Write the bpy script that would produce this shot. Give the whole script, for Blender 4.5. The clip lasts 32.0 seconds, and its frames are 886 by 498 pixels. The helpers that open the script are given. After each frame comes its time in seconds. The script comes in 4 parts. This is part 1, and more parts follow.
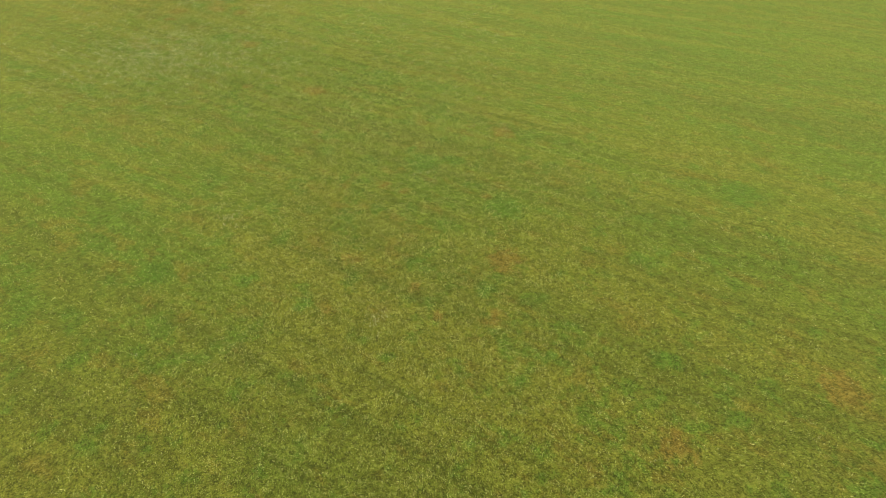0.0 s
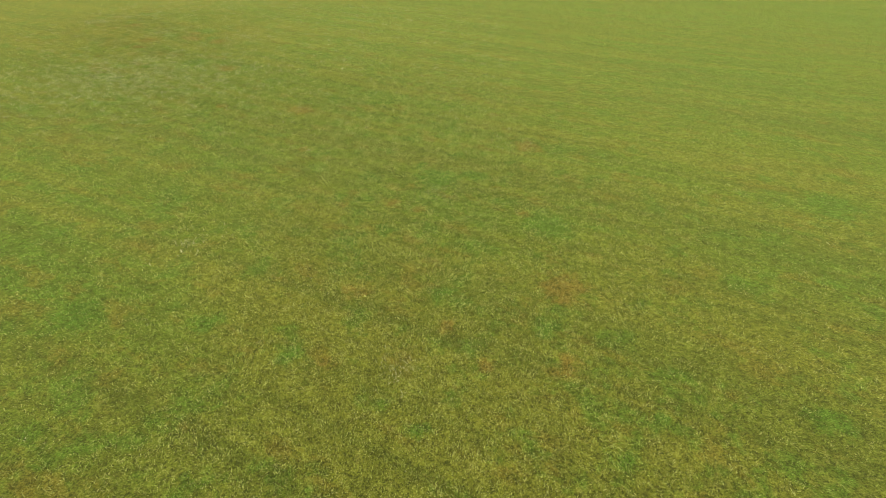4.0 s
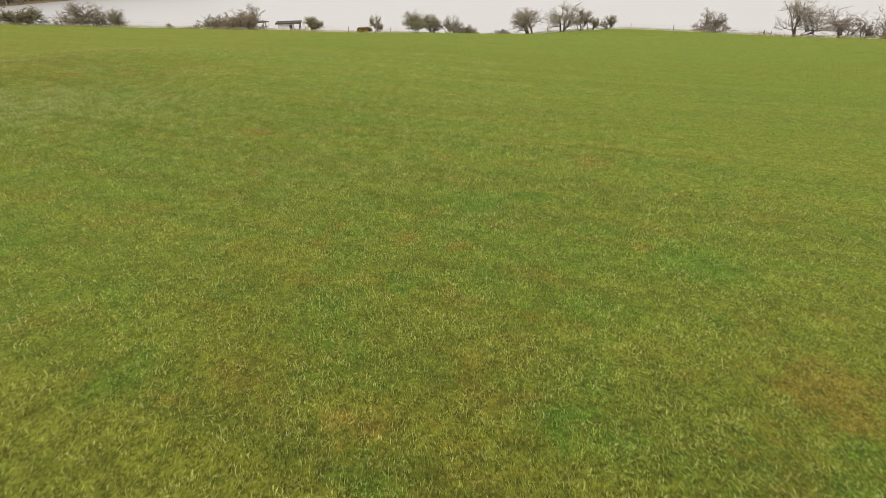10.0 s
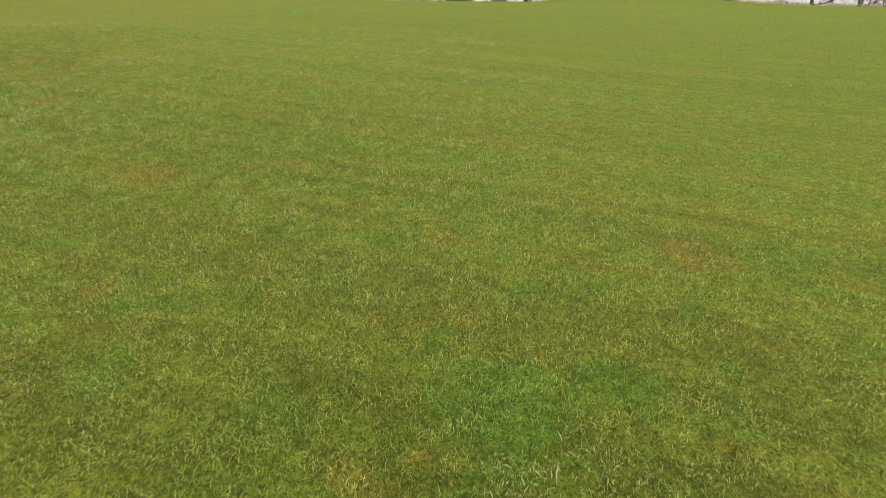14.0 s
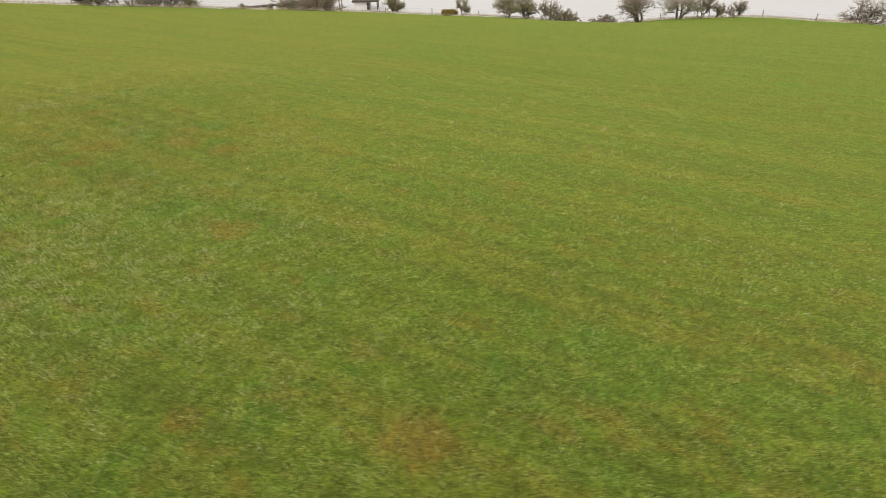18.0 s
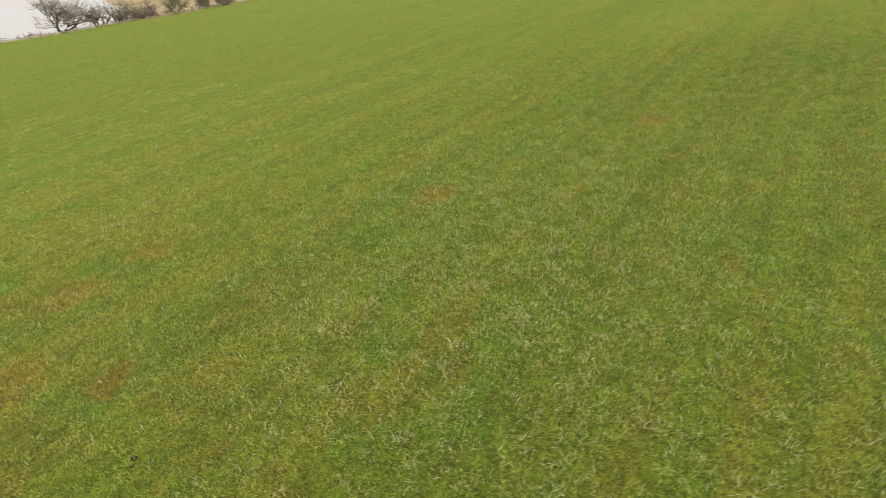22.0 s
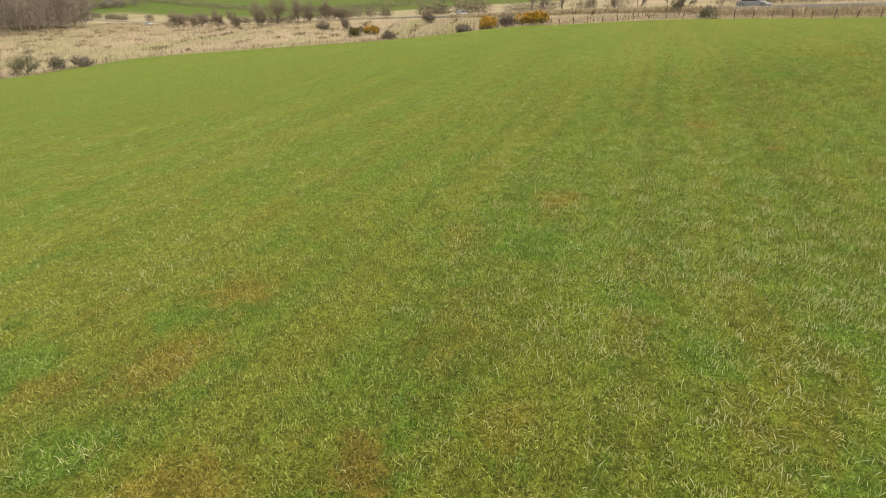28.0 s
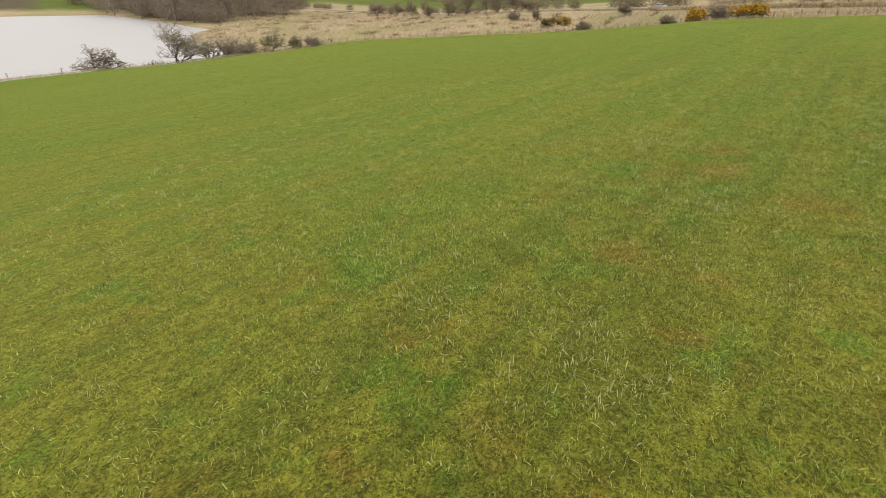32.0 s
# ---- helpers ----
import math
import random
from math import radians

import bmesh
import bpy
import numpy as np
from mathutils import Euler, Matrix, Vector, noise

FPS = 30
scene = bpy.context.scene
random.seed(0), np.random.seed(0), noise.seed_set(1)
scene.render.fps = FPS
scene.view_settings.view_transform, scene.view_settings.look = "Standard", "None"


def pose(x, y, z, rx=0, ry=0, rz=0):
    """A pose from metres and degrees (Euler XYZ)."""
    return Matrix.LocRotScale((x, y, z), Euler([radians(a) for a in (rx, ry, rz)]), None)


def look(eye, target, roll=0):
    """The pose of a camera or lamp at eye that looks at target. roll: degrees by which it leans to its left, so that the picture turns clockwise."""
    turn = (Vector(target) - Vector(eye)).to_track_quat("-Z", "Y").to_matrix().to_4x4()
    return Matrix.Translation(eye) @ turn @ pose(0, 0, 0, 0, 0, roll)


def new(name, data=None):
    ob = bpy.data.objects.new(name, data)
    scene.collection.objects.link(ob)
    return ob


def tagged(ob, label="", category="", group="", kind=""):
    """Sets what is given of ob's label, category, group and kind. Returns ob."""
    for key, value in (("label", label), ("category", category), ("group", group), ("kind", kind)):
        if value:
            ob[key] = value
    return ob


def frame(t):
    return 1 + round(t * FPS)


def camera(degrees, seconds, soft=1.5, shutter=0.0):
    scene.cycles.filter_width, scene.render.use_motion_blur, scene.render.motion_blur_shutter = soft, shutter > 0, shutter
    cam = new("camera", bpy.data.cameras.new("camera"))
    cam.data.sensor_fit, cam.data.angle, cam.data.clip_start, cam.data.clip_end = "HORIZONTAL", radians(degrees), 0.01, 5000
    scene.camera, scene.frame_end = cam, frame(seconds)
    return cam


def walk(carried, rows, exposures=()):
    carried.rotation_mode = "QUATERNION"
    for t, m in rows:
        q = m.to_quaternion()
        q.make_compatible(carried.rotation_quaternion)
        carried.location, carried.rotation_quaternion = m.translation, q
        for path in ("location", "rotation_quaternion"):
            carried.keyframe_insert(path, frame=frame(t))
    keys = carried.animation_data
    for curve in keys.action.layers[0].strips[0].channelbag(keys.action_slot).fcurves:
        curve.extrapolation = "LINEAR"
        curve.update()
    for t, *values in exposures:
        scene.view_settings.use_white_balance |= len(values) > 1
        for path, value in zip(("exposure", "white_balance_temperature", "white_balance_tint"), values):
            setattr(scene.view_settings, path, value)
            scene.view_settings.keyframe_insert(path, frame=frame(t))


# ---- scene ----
cam = camera(79.25, 32.0, soft=0.8, shutter=0.35)

# ---- the walk: seconds, x, y, z, heading, tilt, lean ----
WALK = [
    (0, 3.122, -6.516, 11.735, 5.659, -44.335, -0.457),
    (0.5, 2.743, -5.861, 11.084, 5.624, -43.927, -0.56),
    (1, 2.351, -5.07, 10.116, 5.53, -43.05, -0.526),
    (1.5, 2.061, -4.494, 8.901, 5.474, -42.289, -0.492),
    (2, 2.024, -4.207, 8.415, 4.972, -41.558, -0.463),
    (2.5, 1.905, -4.179, 8.341, 4.05, -40.59, -0.154),
    (3, 1.776, -4.266, 8.377, 3.536, -39.706, -0.018),
    (3.5, 1.593, -4.233, 8.363, 3.039, -38.81, 0.209),
    (5.5, 1.346, -2.466, 5.453, 2.65, -34.735, -0.441),
    (6, 1.162, -2.489, 5.378, 1.975, -33.675, -0.145),
    (6.5, 0.974, -2.473, 5.052, 1.624, -32.944, -0.218),
    (7, 0.771, -2.197, 4.542, 1.208, -32.663, -0.195),
    (7.5, 0.576, -1.66, 4.345, 0.932, -31.938, -0.254),
    (8, 0.373, -1.219, 4.145, 0.621, -31.086, -0.179),
    (8.5, 0.181, -0.727, 3.605, 0.344, -30.242, -0.242),
    (9, 0, 0, 3.347, -0, -29.745, -0.13),
    (9.5, -0.15, 0.807, 3.343, -0.321, -29.807, -0.117),
    (10, -0.252, 1.774, 3.374, -0.554, -29.984, -0.11),
    (10.5, -0.335, 2.844, 3.41, -0.774, -30.848, -0.109),
    (11, -0.421, 3.88, 3.426, -1.019, -31.674, 0.018),
    (11.5, -0.46, 4.718, 3.389, -1.109, -32.574, 0.045),
    (12, -0.466, 5.458, 3.322, -1.223, -33.032, 0.083),
    (12.5, -0.447, 6.158, 3.29, -1.377, -33.053, 0.053),
    (13, -0.4, 6.839, 3.148, -1.507, -33.019, 0.189),
    (13.5, -0.309, 7.611, 2.952, -1.379, -33.158, 0.1),
    (14, -0.21, 8.335, 2.853, -1.479, -33.115, 0.134),
    (14.5, -0.151, 9.05, 2.82, 0.534, -32.922, 0.564),
    (15, -0.205, 9.903, 3.18, 21.826, -33.541, 0.232),
    (15.5, -1.059, 10.793, 4.363, 32.934, -34.756, 0.509),
    (17.5, -2.432, 14.037, 4.932, 11.183, -32.938, -0.421),
    (18, -5.224, 13.819, 4.681, 6.23, -32.989, -0.288),
    (18.5, -8.33, 13.772, 4.582, 0.412, -32.962, -0.036),
    (19, -11.602, 13.947, 4.454, -13.465, -32.545, 0.139),
    (19.5, -15.009, 14.554, 4.429, -31.63, -32.047, -0.04),
    (20, -18.244, 15.704, 4.49, -45.796, -31.873, -0.223),
    (20.5, -20.926, 17.232, 4.481, -57.727, -31.428, -0.687),
    (21, -22.811, 19.018, 4.478, -67.115, -31.449, -0.672),
    (21.5, -23.879, 20.793, 4.078, -73.503, -31.193, -0.982),
    (22, -24.152, 22.552, 3.513, -79.5, -31.242, -0.985),
    (22.5, -24.031, 24.119, 3.023, -83.522, -31.098, -1.116),
    (23, -23.945, 25.223, 2.794, -84.928, -30.739, -1.035),
    (23.5, -23.998, 26.222, 2.665, -85.649, -30.012, -0.75),
    (24, -24.115, 27.141, 2.446, -86.98, -29.209, -0.665),
    (24.5, -24.252, 27.628, 2.275, -91.646, -28.289, -0.753),
    (25, -24.396, 27.782, 2.244, -93.248, -27.396, -0.626),
    (25.5, -24.408, 27.905, 2.224, -93.542, -26.573, -0.531),
    (27.5, -22.909, 28.239, 1.636, -93.935, -25.161, 0.163),
    (28, -22.948, 28.258, 1.629, -93.696, -25.156, 0.269),
    (28.5, -23.061, 28.437, 1.568, -72.026, -25.686, 1.208),
    (29, -23.195, 29.023, 1.235, -49.391, -27.109, 1.472),
    (29.5, -24.038, 29.927, 1.114, -50.09, -27.049, 1.436),
    (30, -25.323, 31.139, 1.049, -50.329, -26.963, 1.453),
    (30.5, -26.813, 32.499, 0.948, -51.062, -26.94, 1.653),
    (31, -28.217, 33.695, 0.89, -57.016, -26.659, 1.402),
    (31.5, -29.409, 34.703, 0.899, -70.372, -26.146, 0.927),
    (32, -29.924, 35.22, 0.883, -77.46, -25.817, 0.787)
]
walk(cam, [(t, pose(x, y, z, 90 + tilt, 0, turn) @ pose(0, 0, 0, 0, 0, lean)) for t, x, y, z, turn, tilt, lean in WALK],
     [(0.0, 0.17), (3.5, 0.15), (7.0, 0.02), (9.0, -0.08), (15.0, -0.02), (19.0, -0.05), (25.0, 0.10), (28.0, 0.10), (29.0, -0.20), (30.5, -0.18), (32.0, -0.11)])

# ---- world, sun ----
SUN_UP, SUN_TURN = radians(48), radians(200)
world = bpy.data.worlds.new("overcast_sky")
scene.world = world
world.use_nodes = True
wn, wl = world.node_tree.nodes, world.node_tree.links
wn.clear()
sky = wn.new("ShaderNodeTexSky")
sky.sky_type, sky.sun_disc, sky.sun_elevation, sky.sun_rotation = "NISHITA", False, SUN_UP, SUN_TURN
sky.dust_density, sky.air_density = 3.0, 1.0
grey = wn.new("ShaderNodeHueSaturation")
grey.inputs["Saturation"].default_value = 0.08
veil = wn.new("ShaderNodeMix")
veil.data_type = "RGBA"
veil.inputs["Factor"].default_value = 0.72
veil.inputs["B"].default_value = (12.6, 12.1, 11.6, 1)
back = wn.new("ShaderNodeBackground")
back.inputs["Strength"].default_value = 0.105
wout = wn.new("ShaderNodeOutputWorld")
wl.new(sky.outputs[0], grey.inputs["Color"])
wl.new(grey.outputs[0], veil.inputs["A"])
wl.new(veil.outputs["Result"], back.inputs["Color"])
wl.new(back.outputs[0], wout.inputs["Surface"])
sun = new("sun", bpy.data.lights.new("sun", "SUN"))
sun.data.energy, sun.data.angle, sun.data.color = 1.4, radians(18), (1.0, 0.96, 0.89)
sun.matrix_world = look((math.sin(SUN_TURN) * 50 * math.cos(SUN_UP), math.cos(SUN_TURN) * 50 * math.cos(SUN_UP), 50 * math.sin(SUN_UP)), (0, 0, 0))


# ---- materials ----
class Nodes:
    """A short way to wire a node material."""

    def __init__(self, name):
        self.mat = bpy.data.materials.new(name)
        self.mat.use_nodes = True
        self.tree = self.mat.node_tree
        self.tree.nodes.clear()
        self.out = self.tree.nodes.new("ShaderNodeOutputMaterial")
        self.pos = None

    def node(self, kind, **inputs):
        n = self.tree.nodes.new("ShaderNode" + kind)
        for key, value in inputs.items():
            self.put(n.inputs[key.replace("_", " ")], value)
        return n

    def put(self, socket, value):
        if isinstance(value, bpy.types.NodeSocket):
            self.tree.links.new(value, socket)
        elif isinstance(value, tuple) and len(value) == 3 and socket.type == "RGBA":
            socket.default_value = (*value, 1)
        else:
            socket.default_value = value

    def where(self):
        if self.pos is None:
            self.pos = self.tree.nodes.new("ShaderNodeNewGeometry").outputs["Position"]
        return self.pos

    def noise(self, scale, detail=3.0, rough=0.55, vector=None):
        return self.node("TexNoise", Vector=vector or self.where(), Scale=scale, Detail=detail, Roughness=rough).outputs["Fac"]

    def mapped(self, turn, scale, vector=None):
        spun = self.node("Mapping", Vector=vector or self.where())
        spun.inputs["Rotation"].default_value = (0, 0, radians(turn))
        n = self.node("Mapping", Vector=spun.outputs[0])
        n.inputs["Scale"].default_value = scale
        return n.outputs[0]

    def span(self, value, lo, hi, a=0.0, b=1.0):
        n = self.node("MapRange", Value=value)
        n.interpolation_type = "SMOOTHSTEP"
        n.inputs["From Min"].default_value, n.inputs["From Max"].default_value = lo, hi
        n.inputs["To Min"].default_value, n.inputs["To Max"].default_value = a, b
        return n.outputs[0]

    def mix(self, fac, a, b, blend="MIX"):
        n = self.tree.nodes.new("ShaderNodeMix")
        n.data_type, n.blend_type = "RGBA", blend
        self.put(n.inputs[0], fac)
        self.put(n.inputs[6], a)
        self.put(n.inputs[7], b)
        return n.outputs[2]

    def math(self, op, a, b):
        n = self.tree.nodes.new("ShaderNodeMath")
        n.operation = op
        self.put(n.inputs[0], a)
        self.put(n.inputs[1], b)
        return n.outputs[0]

    def scaled(self, colour, factor):
        n = self.tree.nodes.new("ShaderNodeVectorMath")
        n.operation = "SCALE"
        self.put(n.inputs[0], colour)
        self.put(n.inputs["Scale"], factor)
        return n.outputs[0]

    def surface(self, colour, rough=0.8, metal=0.0, bump=None, depth=0.02, strength=0.6, glow=0.0, spec=0.3):
        p = self.node("BsdfPrincipled", Base_Color=colour, Roughness=rough, Metallic=metal)
        p.inputs["Specular IOR Level"].default_value = spec
        if bump is not None:
            b = self.node("Bump", Height=bump, Strength=strength, Distance=depth)
            self.tree.links.new(b.outputs[0], p.inputs["Normal"])
        self.tree.links.new(p.outputs[0], self.out.inputs["Surface"])
        return self.mat


def grass_tone(n):
    """The field's patches: olive and fresh green, straw stripes, worn reddish spots; drier to the west."""
    broad = n.noise(0.09, 3, 0.55)
    patch = n.noise(0.85, 4, 0.68)
    small = n.noise(3.2, 3, 0.65)
    stripe = n.noise(1.0, 3, 0.6, n.mapped(24, (0.030, 0.55, 0.3)))
    thin = n.noise(1.0, 2, 0.5, n.mapped(24, (0.05, 1.7, 0.5)))
    pass_by = n.noise(1.0, 2, 0.5, n.mapped(24, (0.018, 0.30, 0.2)))
    rag = n.span(small, 0.25, 0.75, -0.28, 0.28)
    east, north, _ = n.node("SeparateXYZ", Vector=n.where()).outputs
    sway = n.span(broad, 0.3, 0.7, -8, 8)
    dry = n.math("MULTIPLY", n.span(n.math("ADD", east, sway), -22, -6, 1, 0), n.span(n.math("ADD", north, sway), 20, 32))
    lush = n.node("Attribute")
    lush.attribute_name = "lush"
    bare = n.node("Attribute")
    bare.attribute_name = "bare"
    base = n.mix(n.span(broad, 0.35, 0.68), (0.122, 0.174, 0.013), (0.090, 0.168, 0.014))
    base = n.mix(n.math("MULTIPLY", dry, 0.75), base, (0.205, 0.168, 0.020))
    base = n.mix(n.span(n.math("ADD", north, sway), 0, 13, 0.5, 0), base, (0.195, 0.165, 0.020))
    base = n.mix(n.span(stripe, 0.45, 0.59, 0, 0.76), base, (0.174, 0.178, 0.019))
    base = n.mix(n.span(pass_by, 0.49, 0.58, 0, 0.42), base, (0.092, 0.132, 0.012))
    base = n.mix(n.span(thin, 0.52, 0.62, 0, 0.58), base, (0.084, 0.108, 0.011))
    base = n.mix(n.span(patch, 0.52, 0.64, 0, 0.66), base, (0.068, 0.160, 0.013))
    base = n.mix(n.span(n.noise(1.1, 4, 0.70, n.mapped(24, (0.6, 1.1, 1.0))), 0.53, 0.66, 0, 0.58), base, (0.185, 0.128, 0.017))
    base = n.mix(n.span(small, 0.58, 0.74, 0, 0.45), base, (0.215, 0.205, 0.045))
    base = n.mix(n.span(n.math("ADD", lush.outputs["Fac"], rag), 0.30, 0.75, 0, 0.8), base, (0.064, 0.162, 0.012))
    base = n.mix(n.span(n.math("ADD", bare.outputs["Fac"], rag), 0.30, 0.8, 0, 0.75), base, (0.215, 0.122, 0.020))
    return n.scaled(base, n.span(n.noise(2.6, 6, 0.82), 0.36, 0.64, 0.80, 1.34))


def mottle(n):
    """Tufts and the gaps between them, low in the gaps; the pasture colour takes its painted shade from this."""
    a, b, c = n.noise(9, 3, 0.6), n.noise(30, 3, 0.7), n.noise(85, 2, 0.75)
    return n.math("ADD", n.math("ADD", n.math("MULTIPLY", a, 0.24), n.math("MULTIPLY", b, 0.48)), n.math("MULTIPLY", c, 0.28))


def field_material():
    n = Nodes("pasture")
    tuft = mottle(n)
    # the colour itself darkens into the gaps, standing in for shade between tufts
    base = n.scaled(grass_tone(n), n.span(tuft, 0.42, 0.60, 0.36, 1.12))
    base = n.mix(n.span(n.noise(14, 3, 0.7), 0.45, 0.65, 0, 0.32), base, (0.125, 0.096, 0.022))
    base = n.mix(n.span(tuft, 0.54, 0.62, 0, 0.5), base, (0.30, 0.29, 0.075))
    # deepest gaps painted near black: soil and thatch in the blades' shade
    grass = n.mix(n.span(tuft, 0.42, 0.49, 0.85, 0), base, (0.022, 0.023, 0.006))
    # past the fence: bleached moor grass, far green hills
    moor_at = n.node("Attribute")
    moor_at.attribute_name = "moor"
    far_at = n.node("Attribute")
    far_at.attribute_name = "hill"
    tan = n.mix(n.span(n.noise(0.07, 4, 0.6), 0.38, 0.62), (0.45, 0.345, 0.225), (0.36, 0.280, 0.175))
    tan = n.mix(n.span(n.noise(0.35, 4, 0.65), 0.55, 0.7, 0, 0.7), tan, (0.17, 0.15, 0.06))
    tan = n.mix(n.span(n.noise(1.7, 3, 0.7), 0.5, 0.72, 0, 0.6), tan, (0.50, 0.41, 0.26))
    tan = n.mix(n.span(n.noise(0.028, 3, 0.6), 0.50, 0.62, 0, 0.6), tan, (0.30, 0.285, 0.120))
    hill = n.mix(n.span(n.noise(0.02, 3), 0.4, 0.6), (0.110, 0.152, 0.030), (0.128, 0.158, 0.036))
    hill = n.mix(n.span(n.noise(0.15, 3), 0.45, 0.65, 0, 0.4), hill, (0.096, 0.134, 0.026))
    plough_at = n.node("Attribute")
    plough_at.attribute_name = "plough"
    hill = n.mix(plough_at.outputs["Fac"], hill, (0.115, 0.085, 0.065))
    rag = n.math("ADD", moor_at.outputs["Fac"], n.span(n.noise(0.9, 3), 0.3, 0.7, -0.18, 0.18))
    colour = n.mix(n.span(rag, 0.42, 0.58), grass, tan)
    colour = n.mix(far_at.outputs["Fac"], colour, hill)
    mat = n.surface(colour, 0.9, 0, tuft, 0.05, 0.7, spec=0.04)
    shader = next(m for m in n.tree.nodes if m.type == "BSDF_PRINCIPLED")
    n.put(shader.inputs["Sheen Weight"], n.span(rag, 0.42, 0.58, 0.30, 0.04))
    shader.inputs["Sheen Roughness"].default_value = 0.6
    shader.inputs["Sheen Tint"].default_value = (0.62, 0.78, 0.16, 1)
    return mat


def blade_material(name, dry=False):
    n = Nodes(name)
    if dry:
        lot = n.node("NewGeometry").outputs["Random Per Island"]
        colour = n.mix(lot, (0.70, 0.66, 0.36), (0.46, 0.48, 0.21))
    else:
        kind = n.node("Attribute")
        kind.attribute_name = "lot"
        lot = kind.outputs["Fac"]
        base = grass_tone(n)
        fresh = n.mix(0.25, n.scaled(base, 2.0), (0.33, 0.40, 0.085))
        ripe = n.span(n.noise(61, 2, 0.5), 0.42, 0.58)
        pale = n.mix(0.20, n.mix(ripe, (0.52, 0.60, 0.14), (0.78, 0.75, 0.24)), base)
        colour = n.mix(n.span(lot, 0.15, 0.45), n.scaled(base, 0.9), fresh)
        some = n.span(n.noise(1.9, 3, 0.65), 0.36, 0.60, 0.25, 1.0)
        colour = n.mix(n.math("MULTIPLY", n.span(lot, 0.38, 0.62), some), colour, pale)
        colour = n.scaled(colour, n.span(n.noise(26, 3, 0.7), 0.40, 0.58, 0.64, 1.10))
        colour = n.scaled(colour, n.span(n.noise(8, 3, 0.7), 0.38, 0.60, 0.86, 1.10))
    d = n.node("BsdfPrincipled", Base_Color=colour, Roughness=0.55)
    d.inputs["Specular IOR Level"].default_value = 0.3
    tr = n.node("BsdfTranslucent", Color=colour)
    m = n.node("MixShader", Fac=0.35)
    n.tree.links.new(d.outputs[0], m.inputs[1])
    n.tree.links.new(tr.outputs[0], m.inputs[2])
    n.tree.links.new(m.outputs[0], n.out.inputs["Surface"])
    return n.mat


def plain_material(name, a, b, scale=2.0, rough=0.85, depth=0.01, metal=0.0, vary=0.0, spec=0.25):
    n = Nodes(name)
    colour = n.mix(n.span(n.noise(scale, 4, 0.6), 0.35, 0.65), a, b)
    if vary:
        lot = n.node("NewGeometry").outputs["Random Per Island"]
        colour = n.scaled(colour, n.span(lot, 0, 1, 1 - vary, 1 + vary))
    return n.surface(colour, rough, metal, n.noise(scale * 6, 4, 0.65), depth, 0.5, spec=spec)


def water_material():
    n = Nodes("lake_water")
    wave = n.math("ADD", n.noise(0.35, 3, 0.6, n.mapped(30, (1.0, 2.5, 1.0))), n.math("MULTIPLY", n.noise(0.02, 2), 0.5))
    return n.surface((0.50, 0.485, 0.475), 0.42, 0, wave, 0.05, 0.5, spec=1.0)


PASTURE = field_material()
GRASS_BLADE = blade_material("grass_blade")
STRAW_BLADE = blade_material("straw_blade", True)
WATER = water_material()
BARK = plain_material("grey_bark", (0.160, 0.132, 0.106), (0.095, 0.080, 0.066), 3.0, 0.9, 0.02)
TWIG = plain_material("bare_twig", (0.300, 0.250, 0.190), (0.200, 0.168, 0.132), 0.8, 0.9, 0.0, vary=0.35)
BUD = plain_material("opening_bud", (0.215, 0.215, 0.090), (0.215, 0.185, 0.090), 0.6, 0.8, 0.0, vary=0.35)
BROWN_BUD = plain_material("brown_bud", (0.250, 0.188, 0.120), (0.200, 0.158, 0.100), 0.6, 0.8, 0.0, vary=0.35)
GORSE_LEAF = plain_material("gorse_spine", (0.050, 0.068, 0.024), (0.085, 0.085, 0.035), 0.9, 0.8, 0.0, vary=0.35)
GORSE_FLOWER = plain_material("gorse_flower", (0.70, 0.40, 0.012), (0.60, 0.29, 0.010), 0.7, 0.7, 0.0, vary=0.25)
REED = plain_material("bleached_reed", (0.58, 0.475, 0.310), (0.43, 0.350, 0.225), 0.4, 0.9, 0.0, vary=0.4)
RUSH = plain_material("dark_rush", (0.115, 0.085, 0.045), (0.155, 0.115, 0.060), 0.4, 0.9, 0.0, vary=0.35)
POST_WOOD = plain_material("weathered_post", (0.155, 0.125, 0.095), (0.085, 0.070, 0.055), 5.0, 0.9, 0.01)
DECK_WOOD = plain_material("dark_deck", (0.060, 0.050, 0.046), (0.095, 0.080, 0.070), 2.0, 0.9, 0.01)
WIRE = plain_material("galvanised_wire", (0.24, 0.24, 0.24), (0.16, 0.155, 0.15), 9.0, 0.5, 0.0, 0.8)
WOOD_FAR = plain_material("winter_wood", (0.290, 0.235, 0.180), (0.225, 0.190, 0.145), 0.05, 0.95, 0.0, vary=0.4)
HEDGE_FAR = plain_material("winter_hedge", (0.290, 0.240, 0.165), (0.240, 0.215, 0.135), 0.05, 0.95, 0.0, vary=0.4)
ASPHALT = plain_material("asphalt", (0.20, 0.185, 0.16), (0.25, 0.23, 0.20), 1.5, 0.9, 0.003)
SILVER = plain_material("silver_paint", (0.50, 0.50, 0.50), (0.46, 0.46, 0.47), 1.0, 0.3, 0.0, 0.4, spec=0.5)
GREY_PAINT = plain_material("grey_paint", (0.24, 0.235, 0.23), (0.20, 0.195, 0.19), 1.0, 0.3, 0.0, 0.4, spec=0.5)
TYRE = plain_material("tyre_rubber", (0.025, 0.025, 0.026), (0.035, 0.034, 0.033), 8.0, 0.9, 0.003)
RIM = plain_material("alloy_rim", (0.45, 0.45, 0.46), (0.38, 0.38, 0.39), 3.0, 0.35, 0.0, 0.9)
